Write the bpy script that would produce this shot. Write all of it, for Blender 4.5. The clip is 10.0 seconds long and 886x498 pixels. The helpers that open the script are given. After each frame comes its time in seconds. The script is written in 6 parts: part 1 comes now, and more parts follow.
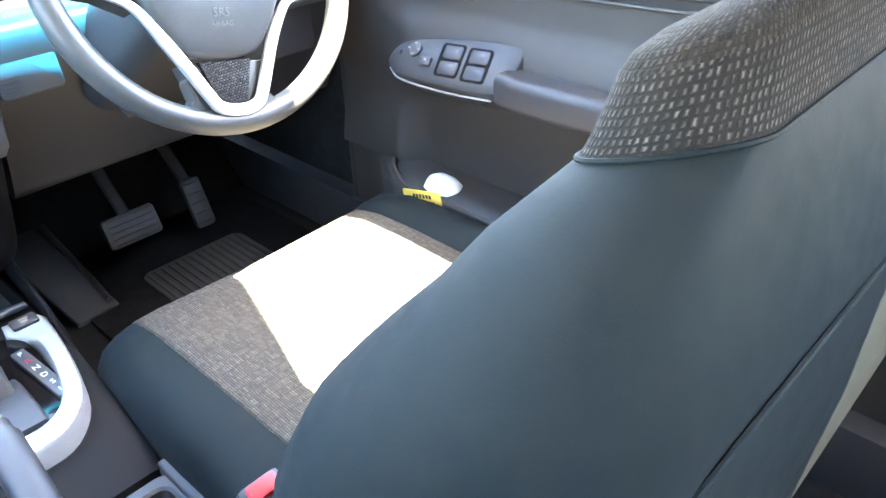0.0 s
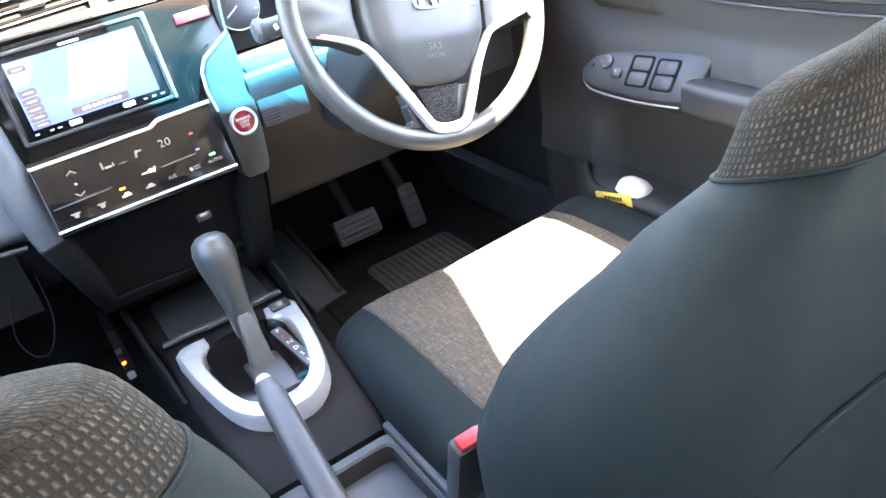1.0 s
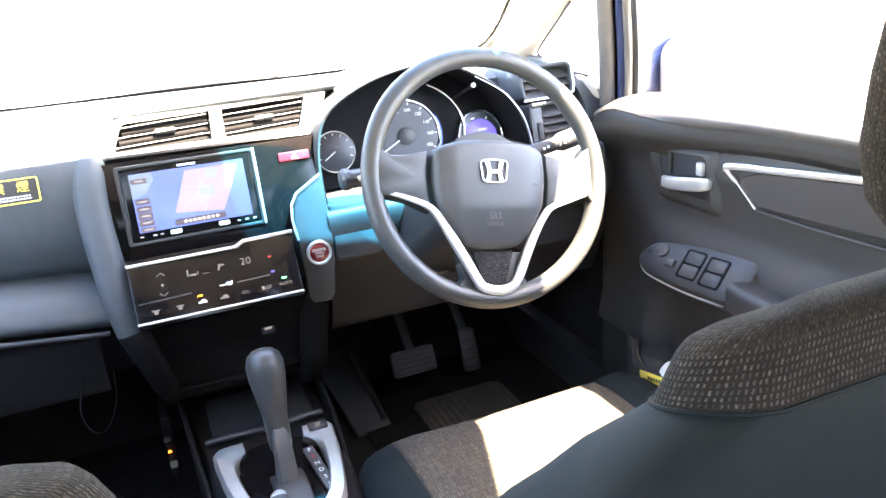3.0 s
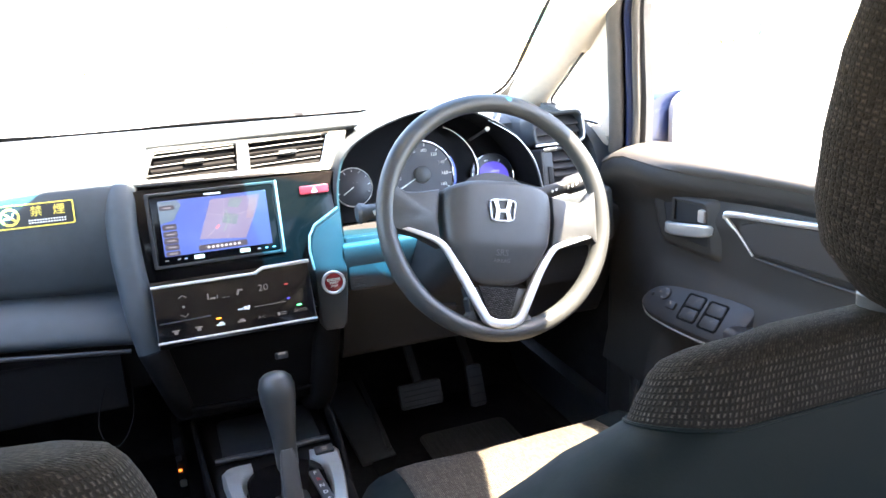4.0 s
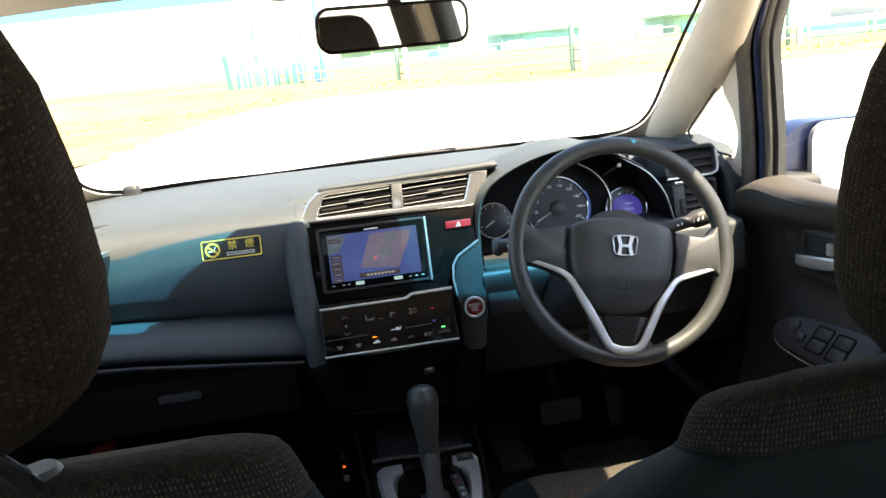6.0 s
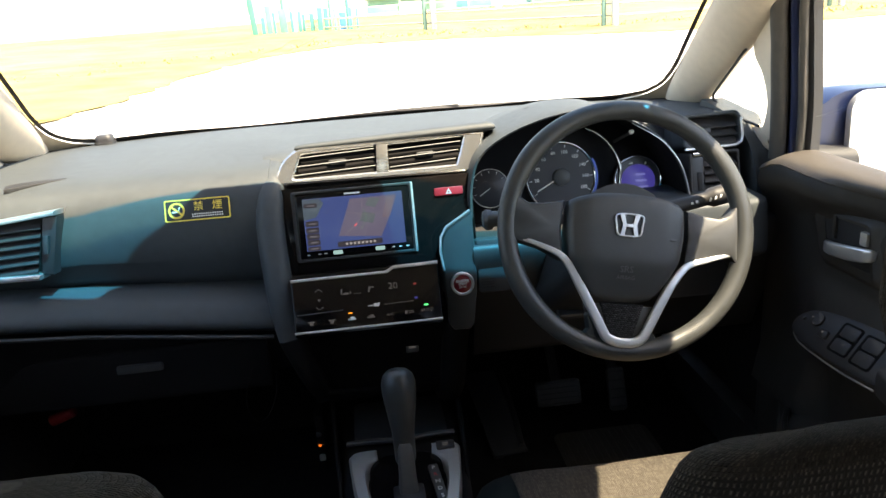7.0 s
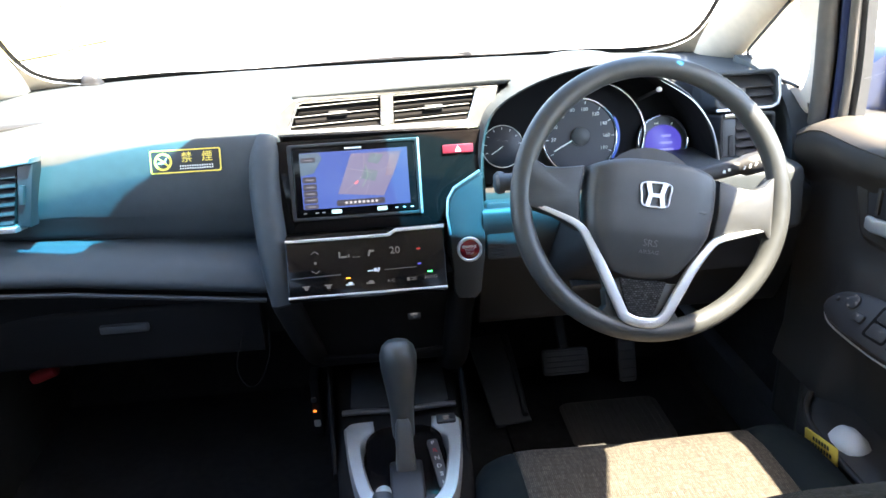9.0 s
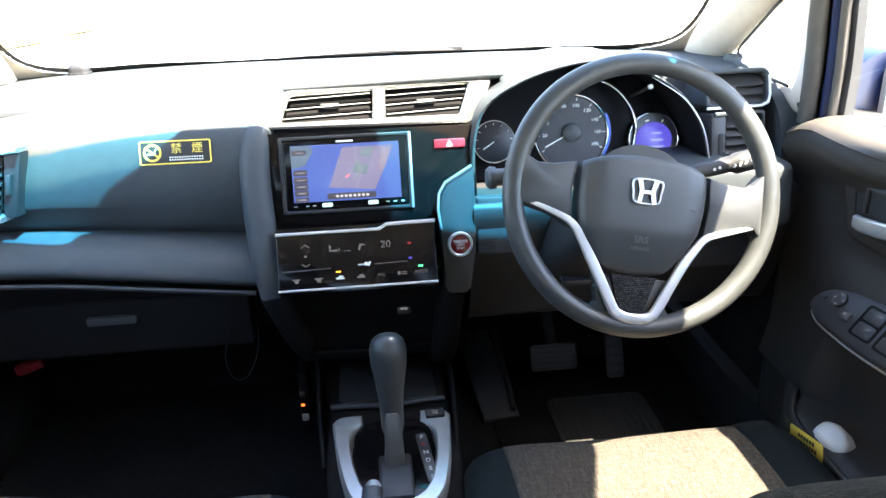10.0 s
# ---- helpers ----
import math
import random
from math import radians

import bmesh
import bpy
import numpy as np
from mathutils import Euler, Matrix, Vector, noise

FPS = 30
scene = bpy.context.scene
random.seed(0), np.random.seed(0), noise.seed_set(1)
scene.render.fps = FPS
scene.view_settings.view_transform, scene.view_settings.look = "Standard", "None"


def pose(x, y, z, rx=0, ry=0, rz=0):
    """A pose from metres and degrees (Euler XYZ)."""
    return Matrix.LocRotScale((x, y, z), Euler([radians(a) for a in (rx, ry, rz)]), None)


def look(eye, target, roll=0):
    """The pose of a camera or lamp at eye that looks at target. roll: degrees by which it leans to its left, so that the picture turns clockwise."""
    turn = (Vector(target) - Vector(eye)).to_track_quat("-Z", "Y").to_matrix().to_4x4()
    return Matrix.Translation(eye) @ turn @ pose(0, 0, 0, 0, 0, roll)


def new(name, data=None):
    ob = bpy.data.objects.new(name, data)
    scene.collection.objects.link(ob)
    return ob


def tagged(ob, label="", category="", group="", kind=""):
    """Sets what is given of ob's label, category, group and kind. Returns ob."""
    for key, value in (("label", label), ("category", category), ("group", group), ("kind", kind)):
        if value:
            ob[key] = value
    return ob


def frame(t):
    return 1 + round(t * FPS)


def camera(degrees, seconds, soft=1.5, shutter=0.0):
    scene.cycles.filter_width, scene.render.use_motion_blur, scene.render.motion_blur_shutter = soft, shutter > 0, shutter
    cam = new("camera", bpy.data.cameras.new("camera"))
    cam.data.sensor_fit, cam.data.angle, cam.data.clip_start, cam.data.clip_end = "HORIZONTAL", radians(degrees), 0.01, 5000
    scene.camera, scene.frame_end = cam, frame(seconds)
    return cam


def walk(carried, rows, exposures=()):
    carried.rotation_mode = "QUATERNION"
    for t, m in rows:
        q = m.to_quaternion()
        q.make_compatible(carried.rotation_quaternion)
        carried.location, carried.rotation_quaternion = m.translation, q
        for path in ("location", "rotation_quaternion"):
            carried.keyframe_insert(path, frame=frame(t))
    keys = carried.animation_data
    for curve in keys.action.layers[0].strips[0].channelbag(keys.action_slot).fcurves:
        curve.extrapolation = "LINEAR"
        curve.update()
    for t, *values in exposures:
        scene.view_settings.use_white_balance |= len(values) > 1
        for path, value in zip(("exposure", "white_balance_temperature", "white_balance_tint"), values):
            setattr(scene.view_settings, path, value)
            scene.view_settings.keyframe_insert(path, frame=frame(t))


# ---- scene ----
cam = camera(61.2, 10.0)
PATH = [
    (0, (-0.071, -0.748, 1.058), (1.135, 0.428, -0.021), -2.2),
    (0.5, (-0.107, -0.793, 1.09), (0.87, 0.576, 0.008), -9.0),
    (1, (-0.119, -0.827, 1.115), (0.68, 0.69, 0.086), -11.4),
    (1.5, (-0.095, -0.814, 1.129), (0.781, 0.714, 0.183), -7.1),
    (2, (-0.102, -0.853, 1.136), (0.649, 0.784, 0.266), -5.5),
    (2.5, (-0.086, -0.885, 1.153), (0.595, 0.82, 0.361), -5.4),
    (2.7, (-0.082, -0.893, 1.162), (0.602, 0.831, 0.414), -4.9),
    (3.8, (-0.083, -0.943, 1.166), (0.605, 0.839, 0.576), -3.0),
    (4, (-0.091, -0.956, 1.17), (0.581, 0.836, 0.59), -2.4),
    (4.5, (-0.064, -1.009, 1.196), (0.409, 0.857, 0.651), -5.7),
    (5, (-0.053, -1.026, 1.197), (0.383, 0.864, 0.708), -5.8),
    (5.5, (-0.073, -1.078, 1.228), (0.289, 0.823, 0.719), -4.0),
    (5.7, (-0.074, -1.089, 1.233), (0.244, 0.818, 0.72), -4.7),
    (6.8, (-0.007, -1.002, 1.224), (0.141, 0.902, 0.63), -5.5),
    (7, (0.008, -0.963, 1.22), (0.187, 0.926, 0.588), -4.1),
    (7.5, (0.022, -0.915, 1.217), (0.208, 0.947, 0.512), -2.0),
    (8, (0.029, -0.885, 1.215), (0.194, 0.963, 0.468), -2.7),
    (8.5, (0.019, -0.873, 1.215), (0.167, 0.97, 0.451), -2.6),
    (9, (0.016, -0.872, 1.215), (0.169, 0.969, 0.451), -2.6),
    (9.5, (0.013, -0.871, 1.216), (0.186, 0.966, 0.445), -2.4),
    (10, (0.009, -0.871, 1.214), (0.198, 0.962, 0.437), -1.6),
]
EXPOSURES = [(0.0, 6.75, 6800, 12), (0.5, 6.5, 6900, 11), (1.0, 6.48, 7300, 16), (2.5, 5.98, 7600, 20), (4.0, 4.88, 7000, 17), (5.0, 3.85, 7100, 15), (5.5, 3.35, 7400, 14), (7.0, 2.9, 7700, 13), (7.5, 3.06, 7500, 13), (8.5, 4.1, 7000, 13), (10.0, 4.42, 6800, 12)]
walk(cam, [(t, look(eye, target, roll)) for t, eye, target, roll in PATH], EXPOSURES)


# ---- world and sun ----
TO_SUN = Vector((0.41, -0.28, 1.0)).normalized()
world = bpy.data.worlds.new("sky")
scene.world = world
world.use_nodes = True
wn = world.node_tree.nodes
sky = wn.new("ShaderNodeTexSky")
sky.sky_type = "NISHITA"
sky.sun_disc = False
sky.sun_elevation = math.asin(TO_SUN.z)
sky.sun_rotation = math.atan2(TO_SUN.x, TO_SUN.y)
world.node_tree.links.new(sky.outputs[0], wn["Background"].inputs[0])
wn["Background"].inputs[1].default_value = 0.10
sun_data = bpy.data.lights.new("sun", "SUN")
sun_data.energy, sun_data.angle, sun_data.color = 3.7, radians(0.53), (1.0, 0.91, 0.76)
sun = new("sun", sun_data)
sun.matrix_world = look(TO_SUN * 20, (0, 0, 0))


# ---- materials ----
def mat(name, color, rough=0.5, metal=0.0, vary=0.12, scale=60.0, bump=0.0, bump_scale=900.0, spec=0.5, coat=0.0,
        emit=None, strength=1.0):
    """A painted, moulded or cast surface: colour with blotches at two scales, uneven gloss and a fine relief."""
    m = bpy.data.materials.new(name)
    m.use_nodes = True
    nt = m.node_tree
    b = nt.nodes["Principled BSDF"]
    b.inputs["Roughness"].default_value, b.inputs["Metallic"].default_value = rough, metal
    b.inputs["Specular IOR Level"].default_value, b.inputs["Coat Weight"].default_value = spec, coat
    tc = nt.nodes.new("ShaderNodeTexCoord")
    n1, n2 = nt.nodes.new("ShaderNodeTexNoise"), nt.nodes.new("ShaderNodeTexNoise")
    n1.inputs["Scale"].default_value, n2.inputs["Scale"].default_value = scale * 0.12, scale
    n1.inputs["Detail"].default_value = n2.inputs["Detail"].default_value = 4
    for n in (n1, n2):
        nt.links.new(tc.outputs["Object"], n.inputs["Vector"])
    add = nt.nodes.new("ShaderNodeMath")
    add.operation = "ADD"
    nt.links.new(n1.outputs["Fac"], add.inputs[0])
    nt.links.new(n2.outputs["Fac"], add.inputs[1])
    ramp = nt.nodes.new("ShaderNodeMapRange")
    ramp.inputs["From Min"].default_value, ramp.inputs["From Max"].default_value = 0.7, 1.3
    ramp.inputs["To Min"].default_value, ramp.inputs["To Max"].default_value = 1 - vary, 1 + vary
    nt.links.new(add.outputs[0], ramp.inputs["Value"])
    mul = nt.nodes.new("ShaderNodeVectorMath")
    mul.operation = "SCALE"
    mul.inputs[0].default_value = color
    nt.links.new(ramp.outputs[0], mul.inputs["Scale"])
    nt.links.new(mul.outputs[0], b.inputs["Base Color"])
    r2 = nt.nodes.new("ShaderNodeMapRange")
    r2.inputs["To Min"].default_value, r2.inputs["To Max"].default_value = max(0.02, rough * (0.97 if metal else 0.82)), min(1, rough * (1.03 if metal else 1.18))
    nt.links.new(n2.outputs["Fac"], r2.inputs["Value"])
    nt.links.new(r2.outputs[0], b.inputs["Roughness"])
    if bump:
        v = nt.nodes.new("ShaderNodeTexNoise")
        v.inputs["Scale"].default_value, v.inputs["Detail"].default_value = bump_scale, 2
        nt.links.new(tc.outputs["Object"], v.inputs["Vector"])
        bp = nt.nodes.new("ShaderNodeBump")
        bp.inputs["Strength"].default_value, bp.inputs["Distance"].default_value = bump, 0.0006
        nt.links.new(v.outputs["Fac"], bp.inputs["Height"])
        nt.links.new(bp.outputs[0], b.inputs["Normal"])
    if emit:
        b.inputs["Emission Color"].default_value = (*emit, 1)
        b.inputs["Emission Strength"].default_value = strength
    return m


def clear_glass(name, tint, gloss=0.05):
    """Thin glazing: light passes through with its tint, and a little is mirrored."""
    m = bpy.data.materials.new(name)
    m.use_nodes = True
    nt = m.node_tree
    nt.nodes.clear()
    out = nt.nodes.new("ShaderNodeOutputMaterial")
    t, g, mix = nt.nodes.new("ShaderNodeBsdfTransparent"), nt.nodes.new("ShaderNodeBsdfGlossy"), nt.nodes.new("ShaderNodeMixShader")
    t.inputs[0].default_value = (*tint, 1)
    g.inputs["Roughness"].default_value = 0.02
    mix.inputs[0].default_value = gloss
    nt.links.new(t.outputs[0], mix.inputs[1])
    nt.links.new(g.outputs[0], mix.inputs[2])
    nt.links.new(mix.outputs[0], out.inputs[0])
    return m


# pale grey that stands for sun glinting along the vent slats
SLAT_GLINT = mat("slat_glint_grey", (0.26, 0.26, 0.25), 0.35, vary=0.05)
DASH = mat("soft_black_dash", (0.046, 0.053, 0.057), 0.56, bump=0.35, bump_scale=1400, spec=0.34)
HARD = mat("hard_black_plastic", (0.026, 0.025, 0.026), 0.5, bump=0.25, bump_scale=1100)
GREY = mat("dark_grey_plastic", (0.045, 0.046, 0.048), 0.45, bump=0.2, bump_scale=1200)
PIANO = mat("gloss_black", (0.006, 0.005, 0.005), 0.12, vary=0.05, spec=0.24)
SATIN_CHROME = mat("satin_chrome", (0.66, 0.66, 0.65), 0.25, metal=0.92, vary=0.03)
SILVER = mat("silver_paint", (0.70, 0.70, 0.69), 0.31, metal=0.7, vary=0.03)
CHROME = mat("chrome", (0.82, 0.82, 0.82), 0.1, metal=1.0, vary=0.04)
RIM = mat("wheel_urethane", (0.045, 0.047, 0.046), 0.40, bump=0.2, bump_scale=1500)
PAD = mat("airbag_cover", (0.043, 0.044, 0.044), 0.42, bump=0.3, bump_scale=1500)
FABRIC = mat("seat_fabric", (0.10, 0.088, 0.075), 0.95, vary=0.25, bump=0.8, bump_scale=700, spec=0.1)
VINYL = mat("seat_vinyl", (0.0080, 0.0118, 0.0126), 0.72, vary=0.12, bump=0.12, bump_scale=600, spec=0.11)
BEIGE = mat("pillar_trim", (0.58, 0.50, 0.40), 0.75, vary=0.06, bump=0.3, bump_scale=1500, spec=0.2)
LINER = mat("headliner", (0.53, 0.48, 0.40), 0.95, vary=0.06, bump=0.5, bump_scale=900, spec=0.05)
CARPET = mat("carpet", (0.016, 0.0155, 0.0155), 0.98, vary=0.35, bump=1.0, bump_scale=600, spec=0.05)
# door plastic in two tones: lighter for the sunlit top, darker for the shaded panel
SUNLIT_LEDGE = mat("door_plastic_sunlit", (0.058, 0.050, 0.042), 0.55, bump=0.3, bump_scale=1100)
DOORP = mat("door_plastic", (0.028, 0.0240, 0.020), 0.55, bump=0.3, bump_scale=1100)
# black plastic taken below its own tone; shade is put into the colour
SHADED_BLACK = mat("shade_darkened_plastic", (0.010, 0.0093, 0.0093), 0.8, bump=0.3, bump_scale=1100, spec=0.08)
SEAL = mat("grey_brown_seal", (0.062, 0.055, 0.046), 0.7, vary=0.2)
RUBBER = mat("rubber_seal", (0.015, 0.015, 0.016), 0.65)
BLUE = mat("blue_car_paint", (0.006, 0.014, 0.055), 0.38, metal=0.1, vary=0.06, coat=0.25)
GLASS = clear_glass("window_glass", (0.93, 0.96, 0.95))
TINTED = clear_glass("privacy_glass", (0.42, 0.42, 0.41))
BANDS = [clear_glass("shade_band_glass", c) for c in ((0.15, 0.62, 0.93), (0.045, 0.44, 0.84), (0.02, 0.37, 0.78))]
MIRROR = mat("mirror_silver", (0.9, 0.9, 0.9), 0.02, metal=1.0, vary=0.01)


# ---- mesh helpers ----
def V(*a):
    return Vector(a)


def plane_at(o, tilt=0.0, turn=0.0):
    """A frame on a panel: u to the right, v up along it, w out of it towards the rear. tilt: degrees by which its top leans ahead."""
    t = radians(tilt)
    m = Matrix(((1, 0, 0, 0), (0, math.sin(t), -math.cos(t), 0), (0, math.cos(t), math.sin(t), 0), (0, 0, 0, 1)))
    return Matrix.Translation(o) @ Matrix.Rotation(radians(turn), 4, "Z") @ m


def thing(name, base, label, category, group="", kind=""):
    ob = new(name)
    ob.empty_display_size = 0.05
    ob.matrix_basis = Matrix.Translation(base)
    return tagged(ob, label, category, group, kind)


def mesh_of(name, bm, material, sharp=38):
    bmesh.ops.recalc_face_normals(bm, faces=bm.faces)
    me = bpy.data.meshes.new(name)
    bm.to_mesh(me)
    bm.free()
    for p in me.polygons:
        p.use_smooth = True
    me.set_sharp_from_angle(angle=radians(sharp))
    me.materials.append(material)
    return me


def part(name, bm, material, parent=None, label="", sharp=38):
    """A bmesh in world places as one mesh object under its thing or part."""
    ob = new(name, mesh_of(name, bm, material, sharp))
    if parent:
        ob.parent = parent
        if parent.type == "EMPTY":
            ob.matrix_parent_inverse = parent.matrix_basis.inverted()
    if label:
        ob["label"] = label
    return ob


def solo(name, bm, material, label, category, group="", kind="", sharp=38):
    return tagged(part(name, bm, material, sharp=sharp), label, category, group, kind)


def loft(rings, caps=True, closed=True, loop=False):
    """A skin over rings of equal length. loop: the last ring joins the first."""
    bm = bmesh.new()
    vs = [[bm.verts.new(p) for p in r] for r in rings]
    n = len(rings[0])
    pairs = list(zip(vs, vs[1:])) + ([(vs[-1], vs[0])] if loop else [])
    uv = bm.loops.layers.uv.new("metres")
    mid = rings[len(rings) // 2]
    us = [0.0]
    for i in range(n):
        us.append(us[-1] + (Vector(mid[(i + 1) % n]) - Vector(mid[i])).length)
    far = 0.0
    for k, (a, b) in enumerate(pairs):
        step = max((q.co - p.co).length for p, q in zip(a, b))
        for i in range(n if closed else n - 1):
            f = bm.faces.new((a[i], a[(i + 1) % n], b[(i + 1) % n], b[i]))
            for lp, (u, v) in zip(f.loops, ((us[i], far), (us[i + 1], far), (us[i + 1], far + step), (us[i], far + step))):
                lp[uv].uv = (u, v)
        far += step
    if caps and not loop and closed:
        bm.faces.new(vs[0][::-1])
        bm.faces.new(vs[-1])
    return bm


def rrect(w, h, r, n=5, cx=0.0, cy=0.0):
    """A rounded rectangle, counter-clockwise."""
    r = min(r, w / 2 - 1e-5, h / 2 - 1e-5)
    out = []
    for k, (sx, sy) in enumerate(((1, 1), (-1, 1), (-1, -1), (1, -1))):
        for i in range(n + 1):
            a = radians(90 * k + 90 * i / n)
            out.append((cx + sx * (w / 2 - r) + r * math.cos(a), cy + sy * (h / 2 - r) + r * math.sin(a)))
    return out


def inset(outline, d):
    """The outline drawn in by about d towards its middle, edge by edge."""
    n, out = len(outline), []
    for i in range(n):
        a, b, c = (Vector(outline[j % n]) for j in (i - 1, i, i + 1))
        e, g = (b - a), (c - b)
        if e.length < 1e-7 or g.length < 1e-7:
            out.append(tuple(b))
            continue
        e.normalize(), g.normalize()
        na, nb = Vector((-e.y, e.x)), Vector((-g.y, g.x))
        m = na + nb
        m = m.normalized() / max(0.5, m.normalized().dot(na)) if m.length > 1e-6 else na
        out.append(tuple(b + m * d))
    return out


def slab(outline, w0, w1, m, bev=0.0015, dome=0.0):
    """A plate with that outline in u and v, from w0 to w1, its outer edge rounded. dome: how far its middle stands proud."""
    steps = [(0, w0), (0, w1 - bev), (bev * 0.3, w1 - bev * 0.3), (bev, w1)]
    rings = [[m @ Vector((x, y, w)) for x, y in inset(outline, d)] for d, w in steps]
    if dome:
        c = Vector((sum(p[0] for p in outline), sum(p[1] for p in outline))) / len(outline)
        for k in (0.75, 0.5, 0.25):
            rings.append([m @ Vector((c.x + (x - c.x) * k, c.y + (y - c.y) * k, w1 + dome * (1 - k * k))) for x, y in inset(outline, bev)])
    return loft(rings)


def band(outer, inner, w0, w1, m, bev=0.001):
    """A frame between two outlines with the same number of points."""
    rings = [[m @ Vector((x, y, w)) for x, y in o] for o, w in
             ((outer, w0), (outer, w1 - bev), (inset(outer, bev), w1), (inset(inner, -bev), w1), (inner, w1 - bev), (inner, w0))]
    return loft(rings, loop=True)


def boxm(sx, sy, sz, m, bev=0.003, seg=2):
    bm = bmesh.new()
    bmesh.ops.create_cube(bm, size=1.0, matrix=Matrix.Diagonal((sx, sy, sz, 1)))
    if bev:
        bmesh.ops.bevel(bm, geom=bm.edges[:], offset=bev, segments=seg, profile=0.6, affect="EDGES")
    bmesh.ops.transform(bm, matrix=m, verts=bm.verts)
    return bm


def sweep(path, section, up=(0, 0, 1), closed=False, caps=True, scale=None):
    """A section (side, up) carried along a path."""
    pts, rings, n = [Vector(p) for p in path], [], len(path)
    for i, p in enumerate(pts):
        a = pts[i - 1] if (i or closed) else p
        b = pts[(i + 1) % n] if (i < n - 1 or closed) else p
        d = (b - a).normalized()
        s = d.cross(Vector(up)).normalized()
        u = s.cross(d).normalized()
        k = scale[i] if scale else 1.0
        rings.append([p + s * x * k + u * y * k for x, y in section])
    return loft(rings, caps=caps, loop=closed)


def circle(r, n=16, r2=None):
    return [(r * math.cos(2 * math.pi * i / n), (r2 or r) * math.sin(2 * math.pi * i / n)) for i in range(n)]


def curve(pts, n=8, closed=False):
    """A smooth line through points."""
    p, out = [Vector(q) for q in pts], []
    m = len(p)
    for i in range(m if closed else m - 1):
        if closed:
            a, b, c, d = (p[(i + k - 1) % m] for k in range(4))
        else:
            a, b, c, d = p[max(i - 1, 0)], p[i], p[i + 1], p[min(i + 2, m - 1)]
        for k in range(n):
            t = k / n
            out.append(0.5 * (2 * b + (c - a) * t + (2 * a - 5 * b + 4 * c - d) * t * t + (3 * b - a - 3 * c + d) * t ** 3))
    if not closed:
        out.append(p[-1])
    return out


def merge(*bms):
    """Several pieces of one part as one bmesh."""
    out = bms[0]
    for b in bms[1:]:
        me = bpy.data.meshes.new("piece")
        b.to_mesh(me)
        b.free()
        out.from_mesh(me)
        bpy.data.meshes.remove(me)
    return out


def lathe(profile, m, n=24):
    """A turned shape: (radius, w) steps about the frame's w axis."""
    return loft([[m @ Vector((r * math.cos(2 * math.pi * i / n), r * math.sin(2 * math.pi * i / n), w)) for i in range(n)] for r, w in profile])


# ---- woven cloth, writing and small shared shapes ----
def weave(name, dark, light, across, along, gap, laid=True, warp=0.25, low=0.3, uneven=0.3):
    """Cloth with raised light floats in staggered rows over a dark ground."""
    m = mat(name, dark, 0.95, vary=0.2, bump=0.0, spec=0.08)
    nt = m.node_tree
    b = nt.nodes["Principled BSDF"]
    old = b.inputs["Base Color"].links[0].from_socket
    tc = nt.nodes.new("ShaderNodeTexCoord")
    sep, com = nt.nodes.new("ShaderNodeSeparateXYZ"), nt.nodes.new("ShaderNodeCombineXYZ")
    nt.links.new(tc.outputs["UV" if laid else "Object"], sep.inputs[0])
    nt.links.new(sep.outputs["X"], com.inputs["X"])
    nt.links.new(sep.outputs["Y" if laid else "Z"], com.inputs["Y"])
    no = nt.nodes.new("ShaderNodeTexNoise")
    no.inputs["Scale"].default_value = 260
    nt.links.new(tc.outputs["Object"], no.inputs["Vector"])
    mixv = nt.nodes.new("ShaderNodeVectorMath")
    mixv.operation = "MULTIPLY_ADD"
    mixv.inputs[1].default_value = (warp * 0.01,) * 3
    nt.links.new(no.outputs["Color"], mixv.inputs[0])
    nt.links.new(com.outputs[0], mixv.inputs[2])
    br = nt.nodes.new("ShaderNodeTexBrick")
    br.inputs["Scale"].default_value = 1.0
    br.offset = 0.12 if laid else 0.5
    br.inputs["Brick Width"].default_value, br.inputs["Row Height"].default_value = across, along
    br.inputs["Mortar Size"].default_value, br.inputs["Mortar Smooth"].default_value = gap, 1.0
    br.inputs["Color1"].default_value, br.inputs["Color2"].default_value = (*light, 1), (*[low * c for c in light], 1)
    br.inputs["Bias"].default_value = 0.1
    nt.links.new(mixv.outputs[0], br.inputs["Vector"])
    mx = nt.nodes.new("ShaderNodeMix")
    mx.data_type = "RGBA"
    nt.links.new(br.outputs["Fac"], mx.inputs["Factor"])
    spread = nt.nodes.new("ShaderNodeTexNoise")
    spread.inputs["Scale"].default_value, spread.inputs["Detail"].default_value = 190, 3
    nt.links.new(tc.outputs["Object"], spread.inputs["Vector"])
    level = nt.nodes.new("ShaderNodeMapRange")
    level.inputs["From Min"].default_value, level.inputs["From Max"].default_value = 0.3, 0.7
    level.inputs["To Min"].default_value, level.inputs["To Max"].default_value = 1.0 - uneven, 1.0 + 0.4 * uneven
    nt.links.new(spread.outputs["Fac"], level.inputs["Value"])
    dim = nt.nodes.new("ShaderNodeVectorMath")
    dim.operation = "SCALE"
    nt.links.new(br.outputs["Color"], dim.inputs[0])
    nt.links.new(level.outputs[0], dim.inputs["Scale"])
    nt.links.new(dim.outputs[0], mx.inputs["A"])
    nt.links.new(old, mx.inputs["B"])
    nt.links.new(mx.outputs["Result"], b.inputs["Base Color"])
    inv = nt.nodes.new("ShaderNodeMath")
    inv.operation = "SUBTRACT"
    inv.inputs[0].default_value = 1.0
    nt.links.new(br.outputs["Fac"], inv.inputs[1])
    fine = nt.nodes.new("ShaderNodeTexNoise")
    fine.inputs["Scale"].default_value = 900
    nt.links.new(tc.outputs["Object"], fine.inputs["Vector"])
    ad = nt.nodes.new("ShaderNodeMath")
